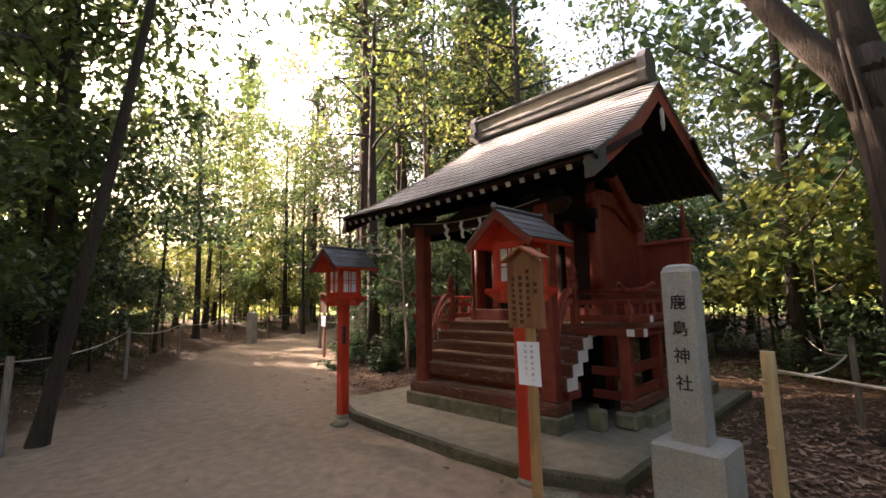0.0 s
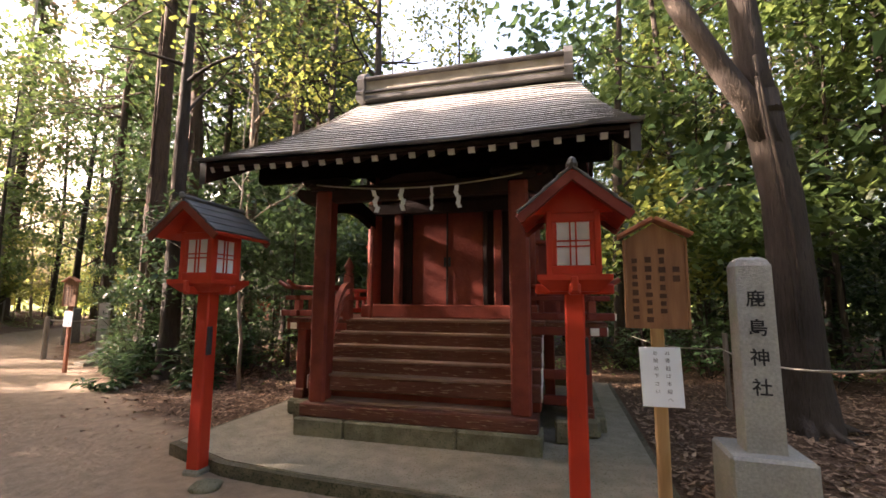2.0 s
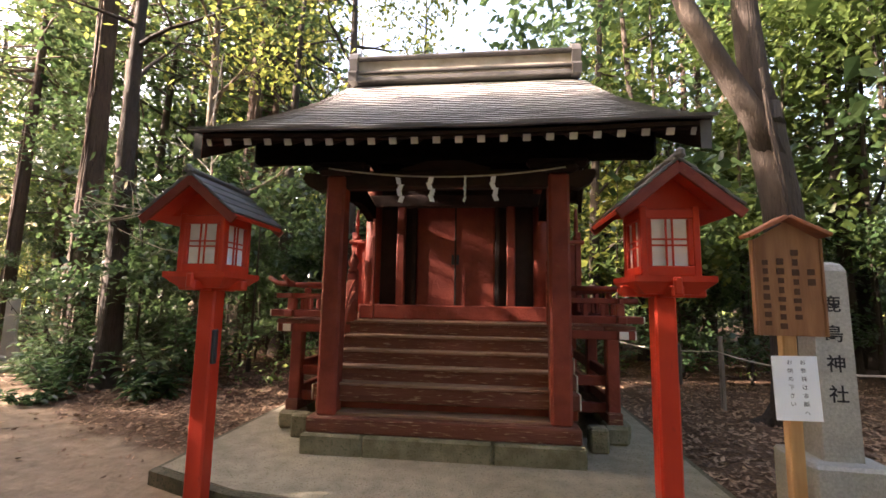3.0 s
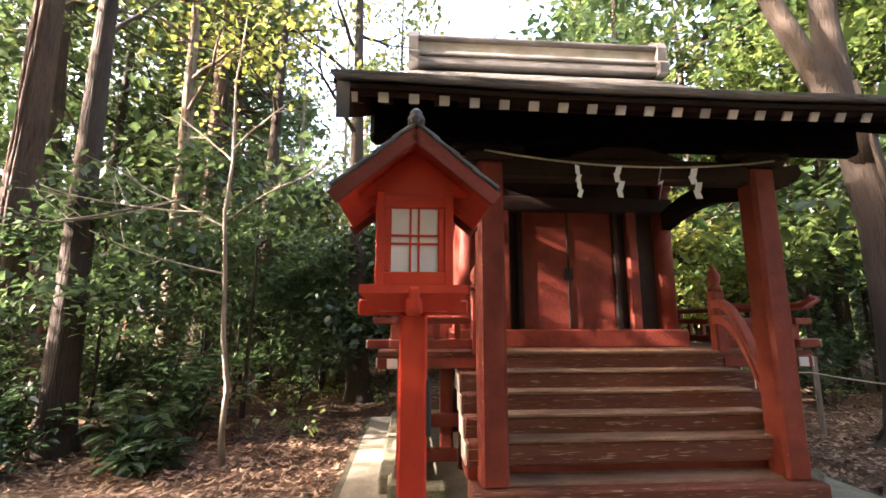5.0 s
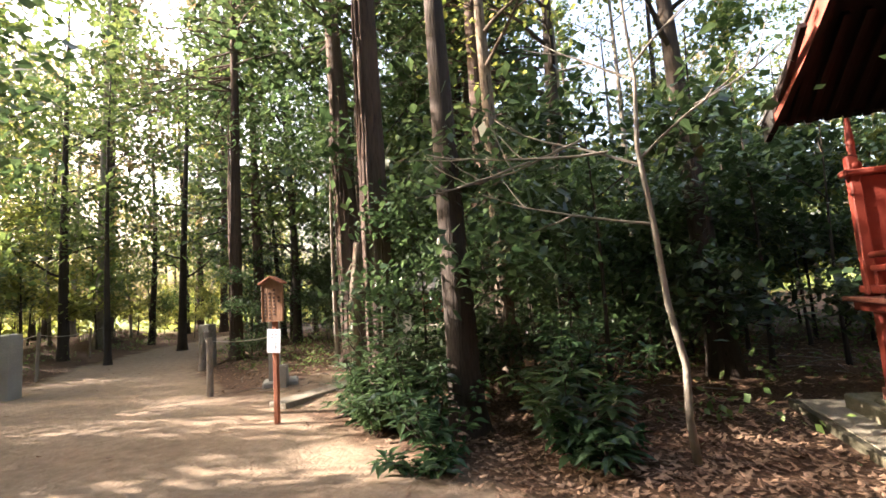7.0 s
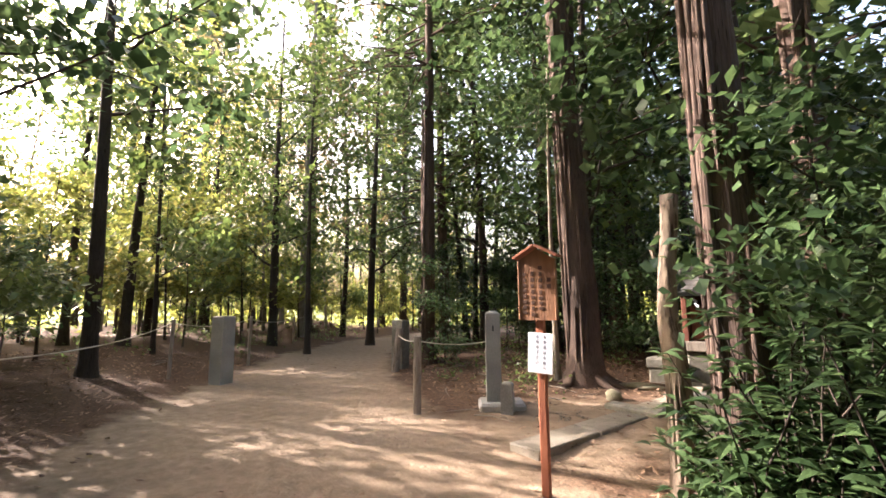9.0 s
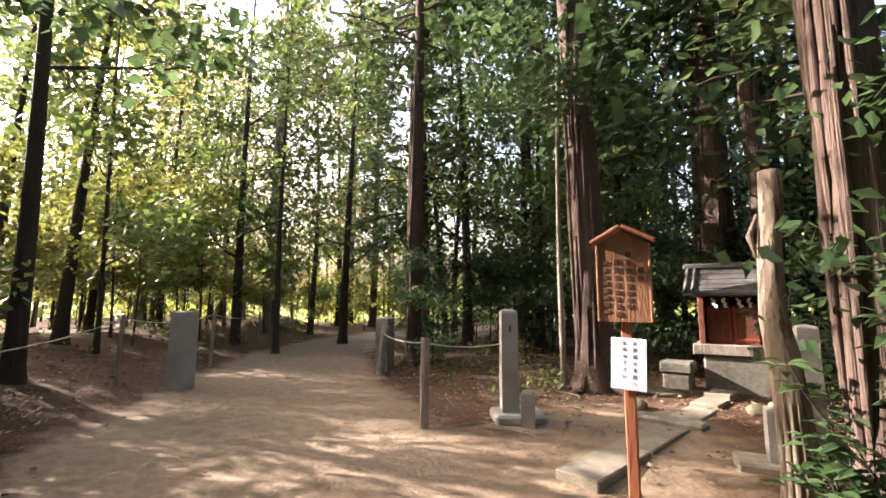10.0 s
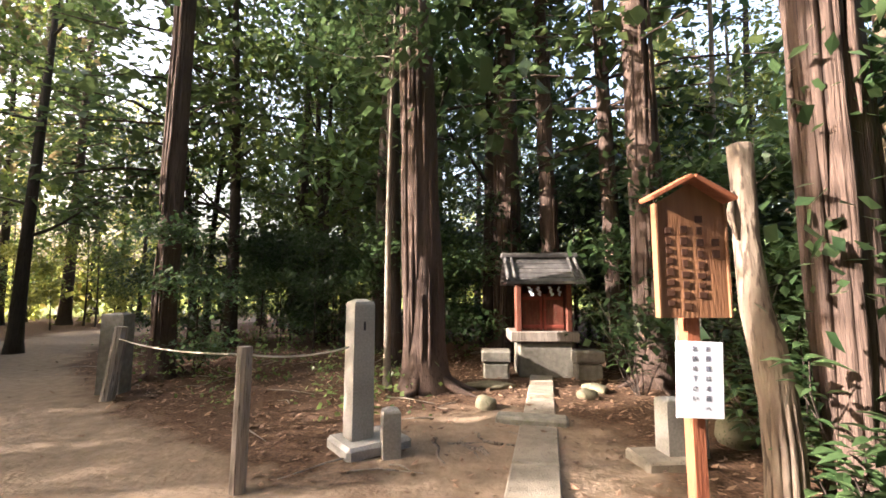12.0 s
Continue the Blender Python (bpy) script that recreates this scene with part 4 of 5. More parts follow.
for x, y, h in left_posts:
    stake("wooden_post", x, y, h, 0.036, M["greywood"], "pale weathered wooden post beside the path", "rope posts", (0.02, 0.01))
rope([(x, y, height(x, y) + h - 0.06) for x, y, h in left_posts], 0.12)
stake("wooden_post", -15.36, 9.07, 1.0, 0.055, M["greywood"], "split grey wooden post with a cracked top", "rope posts", (0.01, 0.0))
rope([(-18.35, 11.6, 0.80), (-15.36, 9.07, 0.95), (-14.77, 9.94, 0.92)], 0.05)
stake("wooden_post", -18.45, 11.6, 0.95, 0.09, M["greywood"], "old hollow grey wooden post leaning by the path", "rope posts", (0.10, 0.05))


def stone_post(x, y, w, h, turn, mat, label, tip=0.05):
    t = thing("stone_post", pose(x, y, height(x, y) - 0.04, 0, 0, turn), label, "stone post")
    sh = Shape()
    rings = [(0, w / 2), (h - tip, w / 2 * 0.96), (h - tip * 0.5, w / 2 * 0.86), (h, w / 2 * 0.35)]
    vs = [(sx * q, sy * q, z) for z, q in rings for sx, sy in ((-1, -1), (1, -1), (1, 1), (-1, 1))]
    fs = [(4 * r + i, 4 * r + (i + 1) % 4, 4 * r + 4 + (i + 1) % 4, 4 * r + 4 + i) for r in range(3) for i in range(4)] + [(12, 13, 14, 15)]
    part("shaft", sh.add(vs, fs), mat, t)
    return t


sp = stone_post(-14.72, 9.94, 0.205, 1.36, 38, M["stone"], "pale square stone post with a pointed top")
part("base_slab", Shape().box((0.10, -0.02, 0.07), (0.62, 0.50, 0.13), ch=0.03), M["stone"], sp)
part("slot", Shape().box((0.0, -0.099, 1.12), (0.02, 0.012, 0.08), ch=0.002), M["metal"], sp)
stone_post(-14.40, 9.78, 0.155, 0.44, 20, M["stone"], "short pale stone stub beside the stone post", 0.04)
stone_post(-20.0, 8.50, 0.30, 1.32, 20, M["stone"], "grey square stone post at the path's edge", 0.02)
stone_post(-18.70, 12.0, 0.30, 1.15, 10, M["oldstone"], "mossy grey stone post behind the rope", 0.03)
st2 = stone_post(-12.10, 9.65, 0.19, 0.55, 8, M["stone"], "short pale stone stub on a base", 0.03)
part("base_slab", Shape().box((-0.10, -0.02, 0.06), (0.46, 0.36, 0.12), ch=0.02), M["slabstone"], st2)
stone_post(-11.86, 9.80, 0.15, 1.22, 8, M["stone"], "slim pale inscribed stone post behind a trunk", 0.03)


# ---- stepping slabs and the little shrine ----
def build_slabs():
    t = thing("slab_path", pose(-13.05, -0.13, 0), "narrow path of pale stone slabs", "pavement", kind="structure")
    turn = Matrix.Rotation(-math.atan(0.19), 3, "Z")
    rows = ((8.60, 9.60, 0.37, 0.035), (9.62, 10.62, 0.37, 0.035), (10.98, 11.70, 0.34, 0.06), (11.73, 12.25, 0.33, 0.10), (12.28, 12.75, 0.33, 0.15))
    for y0, y1, w, z in rows:
        yc = (y0 + y1) / 2
        part("slab", Shape().box((-0.17 + 0.19 * (yc - 9.62), yc, z), (w, y1 - y0, 0.10), turn, 0.012), M["slabstone"], t)
    part("cross_slab", Shape().box((-0.02, 10.80, 0.06), (0.74, 0.24, 0.14), turn, 0.025), M["oldstone"], t)


build_slabs()


def build_hokora():
    t = thing("small_shrine", pose(-12.50, 13.35, 0) @ Matrix.Scale(1.02, 4), "tiny faded red-brown wooden shrine with a dark plank roof", "shrine")
    part("pedestal", Shape().box((0.02, 0, 0.30), (0.84, 0.72, 0.66), ch=0.03), M["oldstone"], t)
    part("plinth_board", Shape().box((0, 0, 0.71), (1.05, 0.82, 0.16), ch=0.015), M["greywood"], t)
    for sx in (-1, 1):
        part("post", Shape().box((sx * 0.39, -0.32, 1.19), (0.08, 0.08, 0.82), ch=0.008), M["fadedred"], t)
        part("side_wall", Shape().box((sx * 0.37, 0.0, 1.19), (0.03, 0.6, 0.8), ch=0.004), M["fadedred"], t)
        d = part("door", Shape().box((sx * 0.165, -0.22, 1.08), (0.32, 0.03, 0.58), ch=0.004), M["fadedred"], t)
        for zz in (0.86, 1.30):
            part("door_rail", Shape().box((sx * 0.165, -0.238, zz), (0.32, 0.012, 0.05), ch=0.003), M["barge"], d)
        part("door_stile", Shape().box((sx * 0.03, -0.24, 1.08), (0.04, 0.012, 0.56), ch=0.003), M["barge"], d)
    part("back_wall", Shape().box((0, 0.3, 1.19), (0.76, 0.03, 0.8), ch=0.004), M["fadedred"], t)
    part("lintel", Shape().box((0, -0.32, 1.55), (0.92, 0.08, 0.09), ch=0.01), M["dark"], t)
    part("gable_fill", Shape().add([(-0.4, 0.25, 1.55), (0.4, 0.25, 1.55), (0.4, 0.0, 1.9), (-0.4, 0.0, 1.9)], [(0, 1, 2, 3)]), M["dark"], t)
    rf = thing_part("roof", t)
    for side in (-1, 1):
        for k in range(5):
            u0, u1 = k / 5, (k + 1) / 5 + 0.03
            def pt(u, x):
                return Vector((x, side * 0.62 * u, 1.97 - 0.42 * u ** 0.85 + 0.02 * abs(x) ** 3))
            xs = [-0.60 + 0.12 * i for i in range(11)]
            a = [pt(u0, x) for x in xs]
            b = [pt(u1, x) + Vector((0, 0, 0.016)) for x in xs]
            c = [p - Vector((0, 0, 0.04)) for p in b]
            sh = Shape().strip(b, a).strip(c, b) if side < 0 else Shape().strip(a, b).strip(b, c)
            part("roof_plank", sh, M["lroof"], rf)
        for sx in (-1, 1):
            for w in (0.46, 0.56):
                part("batten", Shape().tube([(sx * w, side * 0.62 * u, 2.0 - 0.42 * u ** 0.85) for u in (0.02, 0.25, 0.5, 0.75, 1.02)], 0.025, 8), M["lroof"], rf, smooth=True)
    part("soffit", Shape().box((0, 0, 1.56), (1.05, 1.1, 0.03), ch=0.005), M["dark"], rf)
    part("ridge", Shape().box((0, 0, 2.0), (1.26, 0.14, 0.09), ch=0.02), M["lroof"], rf)
    for k in range(4):
        part("paper_streamer", zigzag(0.16, k % 2), M["paper"], t, "white folded paper streamer", at=pose(-0.24 + 0.16 * k, -0.38, 1.48, 0, 0, 20 * (k - 1.5)))
    for sx in (-1, 1):
        b = thing("lantern_stone", pose(-12.57 + sx * 0.70, 13.0, 0, 0, 0, 3 * sx), "grey stone block with a capping slab beside the little shrine", "stone block", "stone blocks beside the little shrine")
        part("block", Shape().box((0, 0, 0.16), (0.40, 0.4, 0.36), ch=0.03), M["oldstone"], b)
        part("cap", Shape().box((0, 0, 0.43), (0.46, 0.44, 0.18), ch=0.025), M["oldstone"], b)


build_hokora()


def build_rock(x, y, s, seed, label="rough grey stone lying on the earth"):
    rnd = random.Random(seed)
    bm = bmesh.new()
    bmesh.ops.create_icosphere(bm, subdivisions=3, radius=1)
    off = Vector((rnd.uniform(0, 50), rnd.uniform(0, 50), 0))
    for v in bm.verts:
        v.co *= 1 + 0.35 * noise.noise(v.co * 0.9 + off) + 0.12 * noise.noise(v.co * 2.6 + off)
        v.co = Vector((v.co.x * s[0], v.co.y * s[1], max(-0.5, v.co.z) * s[2]))
    me = bpy.data.meshes.new("rock")
    bm.to_mesh(me)
    bm.free()
    me.materials.append(M["moss"])
    me.shade_smooth()
    ob = new("rock", me)
    ob.matrix_basis = pose(x, y, height(x, y) + 0.3 * s[2], 0, 0, rnd.uniform(0, 360))
    tagged(ob, label, "rock", "loose stones")


for k, (x, y, s) in enumerate(((-13.52, 11.22, (0.14, 0.11, 0.11)), (-12.24, 11.6, (0.14, 0.11, 0.10)), (-12.0, 12.1, (0.26, 0.12, 0.08)), (-13.4, 12.2, (0.34, 0.16, 0.07)), (-11.35, 10.1, (0.2, 0.16, 0.16)), (-6.1, 4.2, (0.12, 0.08, 0.05)), (-3.0, 4.2, (0.16, 0.10, 0.06)))):
    build_rock(x, y, s, k + 3)

# ---- trees and undergrowth ----
def leaf_faces(sh, rnd, c, spread, count, size, flat=0.5, droop=0.0):
    """Leaves about a centre: folded diamonds turned every way."""
    for _ in range(count):
        p = Vector((rnd.gauss(0, spread[0]), rnd.gauss(0, spread[1]), rnd.gauss(0, spread[2]))) + c
        a = rnd.uniform(0, 6.283)
        tilt = rnd.gauss(0, flat)
        u = Vector((math.cos(a) * math.cos(tilt), math.sin(a) * math.cos(tilt), math.sin(tilt) - droop))
        w = Vector((-math.sin(a), math.cos(a), rnd.gauss(0, flat)))
        s = size * rnd.uniform(0.6, 1.3)
        b = s * rnd.uniform(0.26, 0.42)
        k = len(sh.v)
        sh.v.extend((tuple(p - u * s * 0.5), tuple(p + w * b - u * 0.05 * s + Vector((0, 0, 0.12 * s))), tuple(p + u * s * 0.6), tuple(p - w * b)))
        sh.f.append((k, k + 1, k + 2, k + 3))


def limb_points(rnd, base, direction, length, bend, n=6):
    pts, p, d = [base], Vector(base), Vector(direction).normalized()
    for _ in range(n):
        d = (d + Vector((rnd.gauss(0, bend), rnd.gauss(0, bend), rnd.gauss(0, bend * 0.6) + 0.03))).normalized()
        p = p + d * (length / n)
        pts.append(p.copy())
    return pts


def taper(r0, r1, n):
    return [r0 + (r1 - r0) * i / (n - 1) for i in range(n)]


def tree_parts(seed, kind, h, r, lean=(0, 0), crown_from=None, leaves=3000, size=0.13, spread=1.6, bend=0.03):
    """Shapes of a trunk with limbs and of a crown."""
    rnd = random.Random(seed)
    wood, crown = Shape(), Shape()
    n = 12
    zs = [-0.2, 0.0, 0.25, 0.7] + [h * (i + 1) / n for i in range(n)]
    zs = sorted(set(z for z in zs if z <= h))
    wx = [rnd.uniform(0, 6.28) for _ in range(4)]

    def axis(z):
        return Vector((lean[0] * z + bend * h * 0.35 * math.sin(z / h * 4.2 + wx[0]) - bend * h * 0.35 * math.sin(wx[0]), lean[1] * z + bend * h * 0.35 * math.sin(z / h * 3.4 + wx[1]) - bend * h * 0.35 * math.sin(wx[1]), z))
    rad = [r * (1.55 if z < 0 else 1.38 if z < 0.05 else 1.14 if z < 0.3 else 1.0) * max(0.12, 1 - 0.8 * max(0, z) / h) for z in zs]
    wood.tube([axis(z) for z in zs], rad, 14 if r > 0.1 else 8, True, 0.035 if r > 0.06 else 0.0, seed)
    cf = crown_from if crown_from is not None else 0.35 * h
    if kind == "conifer":
        levels = 22
        per = max(1, leaves // (levels * 5))
        for k in range(levels):
            z = cf + (h - cf) * k / (levels - 1)
            reach = spread * (1.08 - 0.85 * k / levels) * rnd.uniform(0.6, 1.2)
            for j in range(5):
                a = rnd.uniform(0, 6.28)
                b = axis(z)
                tip = b + Vector((math.cos(a) * reach, math.sin(a) * reach, -0.15 * reach + rnd.uniform(-0.2, 0.25)))
                wood.tube([b, b.lerp(tip, 0.5) + Vector((0, 0, 0.06 * reach)), tip], [0.035, 0.022, 0.008], 5, False)
                for q in range(3):
                    c = b.lerp(tip, 0.35 + 0.3 * q)
                    leaf_faces(crown, rnd, c, (0.24 * reach * 0.5, 0.24 * reach * 0.5, 0.13), per // 3 + 1, size, 0.35, 0.25)
    else:
        limbs = max(4, int(h * 0.9))
        ends = []
        for k in range(limbs):
            z = cf * 0.85 + (h * 0.97 - cf * 0.85) * (k + rnd.random() * 0.6) / limbs
            a = rnd.uniform(0, 6.28)
            L = spread * rnd.uniform(0.6, 1.15) * (1.1 - 0.45 * k / limbs)
            pts = limb_points(rnd, axis(z), (math.cos(a), math.sin(a), rnd.uniform(0.2, 0.7)), L, 0.16)
            r0 = max(0.012, r * 0.36 * (1 - 0.6 * z / h))
            wood.tube(pts, taper(r0, 0.006, len(pts)), 6, False)
            ends += [(pts[-1], 1.0), (pts[-3], 0.9), (pts[-2], 0.8)]
            for q in range(2):
                b = pts[rnd.randint(2, 5)]
                a2 = a + rnd.choice((-1, 1)) * rnd.uniform(0.5, 1.2)
                p2 = limb_points(rnd, b, (math.cos(a2), math.sin(a2), rnd.uniform(0.0, 0.6)), L * 0.5, 0.2, 4)
                wood.tube(p2, taper(r0 * 0.45, 0.004, len(p2)), 5, False)
                ends += [(p2[-1], 0.9), (p2[-2], 0.6)]
        per = max(4, leaves // len(ends))
        for c, w in ends:
            e = 0.16 + 0.13 * spread * rnd.uniform(0.6, 1.2)
            leaf_faces(crown, rnd, c, (e, e, e * 0.55), int(per * w * rnd.uniform(0.6, 1.4)), size, 0.55, 0.1)
    return wood, crown


def plant(name, at, wood, crown, bark, leaf, label, category, group):
    t = thing(name, at, label, category, group)
    part("trunk", wood, bark, t, smooth=True)
    part("crown", crown, leaf, t)
    return t


def root_flare(t, r, seed, bark, count=6, reach=0.7):
    rnd = random.Random(seed)
    for k in range(count):
        a = 6.28 * k / count + rnd.uniform(-0.3, 0.3)
        L = reach * rnd.uniform(0.6, 1.2)
        d = Vector((math.cos(a), math.sin(a), 0))
        pts = [d * r * 0.5 + Vector((0, 0, 0.32)), d * (r * 1.05) + Vector((0, 0, 0.12)), d * (r + L * 0.4) + Vector((0.04, 0.03, 0.03)), d * (r + L) + Vector((rnd.uniform(-0.15, 0.15), 0, -0.05))]
        part("root", Shape().tube(pts, [r * 0.4, r * 0.32, r * 0.17, 0.01], 7, False, 0.05, k), bark, t, smooth=True)


def build_named_trees():
    # the forked tree beside the name pillar
    t = thing("forked_tree", pose(-0.95, 7.0, 0), "large dark-barked tree that forks above head height", "tree")
    w = Shape()
    w.tube([(0.06, 0, -0.2), (0.04, 0, 0.1), (0.03, 0, 0.6), (0.02, 0, 1.6), (0.0, 0.02, 2.6), (-0.08, 0.05, 3.4), (-0.14, 0.05, 3.9)], [0.38, 0.32, 0.26, 0.225, 0.205, 0.20, 0.20], 20, True, 0.03, 2)
    w.tube([(-0.06, 0, 3.2), (-0.26, -0.05, 3.7), (-0.56, -0.1, 4.2), (-1.0, -0.1, 5.1), (-1.3, 0.1, 6.4), (-1.5, 0.3, 8.5)], [0.15, 0.14, 0.125, 0.115, 0.09, 0.05], 14, True, 0.03, 3)
    w.tube([(-0.10, 0.03, 3.6), (-0.16, 0.1, 4.2), (-0.22, 0.1, 5.2), (-0.28, 0.0, 6.6), (-0.2, 0.3, 9.0)], [0.19, 0.165, 0.145, 0.12, 0.06], 14, True, 0.03, 4)
    part("trunk", w, M["bark"], t, smooth=True)
    part("vine", Shape().tube([(-0.12 + 0.12 * math.sin(z), -0.25 + 0.02 * z, z) for z in [0.1 + 0.3 * i for i in range(15)]], 0.026, 7), M["bark"], t, "thick climbing vine", smooth=True)
    part("vine", Shape().tube([(0.02 - 0.07 * z, -0.26 + 0.03 * math.sin(2 * z), z) for z in [0.1 + 0.3 * i for i in range(14)]], 0.018, 7), M["bark"], t, smooth=True)
    rnd = random.Random(8)
    cr = Shape()
    for _ in range(46):
        c = Vector((rnd.uniform(-3.0, 2.5), rnd.uniform(-1.6, 2.4), rnd.uniform(6.6, 10)))
        leaf_faces(cr, rnd, c, (0.45, 0.45, 0.25), 55, 0.12)
    part("crown", cr, M["leaf_deep"], t)
    root_flare(t, 0.28, 3, M["bark"], 6, 0.7)
    # cedars with shaggy bark
    for k, (x, y, r, lean, seed) in enumerate(((-14.30, 12.15, 0.29, (-0.035, 0.0), 21), (-11.62, 8.45, 0.19, (-0.012, 0.0), 22), (-18.75, 13.0, 0.18, (0.0, 0.0), 23), (-29.3, 16.2, 0.26, (0.012, 0.0), 24), (-11.04, 12.45, 0.24, (0.0, 0.01), 25), (-12.75, 16.2, 0.34, (0, 0), 26), (-11.9, 15.2, 0.20, (-0.02, 0), 27))):
        wood, crown = tree_parts(seed, "conifer", 17, r, lean, 8.0, 3300, 0.20, 2.6, 0.006)
        # bark ridges
        rnd = random.Random(seed)
        for j in range(64):
            a = rnd.uniform(0, 6.28)
            z0, z1 = rnd.uniform(0, 6), 0
            z1 = z0 + rnd.uniform(0.8, 2.4)
            pts = []
            for i in range(5):
                z = z0 + (z1 - z0) * i / 4
                rr = r * max(0.12, 1 - 0.8 * z / 17) * 1.0
                pts.append((lean[0] * z + rr * math.cos(a + 0.05 * i), lean[1] * z + rr * math.sin(a + 0.05 * i), z))
            wood.tube(pts, [0.006, 0.016 + 0.05 * r, 0.020 + 0.06 * r, 0.014 + 0.05 * r, 0.004], 5, False)
        t = plant("cedar_tree", pose(x, y, height(x, y)), wood, crown, M["cedar"], M["needle"], "tall cedar with shaggy reddish-brown bark", "tree", "cedars along the path")
        root_flare(t, r, seed, M["cedar"], 7, 0.55)
    # bare broken trunk beside the notice board
    t = thing("dead_tree", pose(-12.08, 8.50, 0), "dead tree, a pale bare broken trunk with a bend", "tree")
    w = Shape()
    w.tube([(0.03, -0.03, -0.1), (0.03, -0.02, 0.1), (0.04, -0.02, 0.45), (0.03, -0.02, 0.8), (0.01, 0.0, 1.08), (-0.02, 0.03, 1.3), (-0.01, 0.08, 1.7), (0.02, 0.12, 2.05), (0.03, 0.15, 2.30)], [0.115, 0.10, 0.092, 0.088, 0.086, 0.074, 0.066, 0.064, 0.067], 18, True, 0.06, 4)
    part("trunk", w, M["paletrunk"], t, smooth=True)
    part("torn_strip", Shape().tube([(-0.06, 0.10, 2.0), (-0.11, 0.06, 1.85), (-0.08, 0.05, 1.7)], [0.01, 0.022, 0.008], 6), M["paletrunk"], t, smooth=True)
    for j in range(7):
        a = 3.6 + j * 0.42
        part("bark_ridge", Shape().tube([(0.035 + 0.084 * math.cos(a + 0.2 * math.sin(3 * z)), -0.02 + 0.084 * math.sin(a + 0.2 * math.sin(3 * z)), z) for z in (0.05, 0.3, 0.55, 0.8)], [0.01, 0.024, 0.022, 0.006], 6, False), M["paletrunk"], t, smooth=True)
    # bare sapling with spreading twigs beside the shrine
    t = thing("bare_sapling", pose(-8.30, 7.12, 0.0), "slim pale bare sapling with spreading twigs", "sapling")
    rnd = random.Random(12)
    w = Shape()
    w.tube([(0.06, 0.02, -0.05), (0.03, 0, 0.4), (0.05, 0, 0.8), (-0.03, 0, 1.3), (-0.06, 0, 1.9), (-0.12, 0, 2.6), (-0.08, 0, 3.2), (-0.12, 0.0, 4.1), (-0.05, 0, 5.0)], [0.036, 0.030, 0.028, 0.026, 0.023, 0.020, 0.015, 0.010, 0.005], 9)
    part("trunk", w, M["smooth"], t, smooth=True)
    tw = (((-0.11, 0, 2.45), (-1, -0.1, 0.55), 1.5), ((-0.11, 0, 2.5), (0.75, 0.1, 0.8), 1.6), ((-0.07, 0, 1.95), (-1, -0.25, 0.12), 1.5), ((-0.35, -0.03, 2.6), (-1, 0.0, -0.05), 1.7), ((-0.1, 0, 3.2), (-0.8, 0.2, 0.7), 1.0), ((-0.1, 0, 3.3), (0.7, -0.2, 0.8), 0.9), ((-0.55, 0, 2.75), (-1, 0.05, -0.35), 1.5), ((-1.0, -0.1, 2.6), (-0.9, -0.1, -0.3), 1.1), ((0.35, 0.05, 2.9), (0.7, 0.3, 0.3), 0.8))
    for b, d, L in tw:
        pts = limb_points(rnd, Vector(b), d, L, 0.10, 7)
        part("twig", Shape().tube(pts, taper(0.013, 0.0045, len(pts)), 6, False), M["smooth"], t, smooth=True)
        for q in (3, 5):
            p2 = limb_points(rnd, pts[q], (d[0] * 0.6 + rnd.uniform(-0.4, 0.4), rnd.uniform(-0.5, 0.5), rnd.uniform(-0.2, 0.6)), L * 0.4, 0.15, 4)
            part("twig", Shape().tube(p2, taper(0.008, 0.003, len(p2)), 5, False), M["smooth"], t, smooth=True)
    # plain trunks that stand in set places: x, y, girth, lean
    spots = ((-10.28, 7.75, 0.185, (0.0, 0.0), "bark"), (-7.3, 10.4, 0.20, (-0.03, 0), "bark"), (-8.0, 1.5, 0.085, (0.12, 0.13), "bark"), (-14.86, 12.2, 0.055, (0.01, 0), "smooth"), (-17.6, 17.9, 0.13, (0, 0), "bark"), (-9.4, 11.5, 0.2, (0.02, 0), "bark"), (-10.2, 9.6, 0.15, (0, 0), "paletrunk"), (2.6, 11.0, 0.14, (0, 0), "bark"), (0.6, 13.5, 0.2, (0.02, 0), "cedar"), (-0.8, 17, 0.22, (0, 0), "cedar"), (-21.6, 18.4, 0.12, (-0.12, 0.02), "bark"), (-24.5, 8.0, 0.14, (0.05, 0.02), "bark"), (-25.5, 7.0, 0.11, (0.10, 0.0), "bark"), (-23.5, 12.6, 0.1, (0.0, 0.0), "bark"))
    for k, (x, y, r, lean, bark) in enumerate(spots):
        clear = -11 < x < 2 and y > 6
        wood, crown = tree_parts(60 + k, "broad", 9.5 if r > 0.06 else 6, r, lean, 5.6 if clear else 6.9 if x == -8.0 else 4.8, 750 if clear else 1900, 0.12, 2.0, 0.012)
        plant("broadleaf_tree", pose(x, y, height(x, y)), wood, crown, M[bark], M[("leaf_deep", "leaf_mid", "leaf_bright")[2 if clear else k % 3]], "broadleaf evergreen tree with a straight trunk", "tree", "forest trees")


build_named_trees()


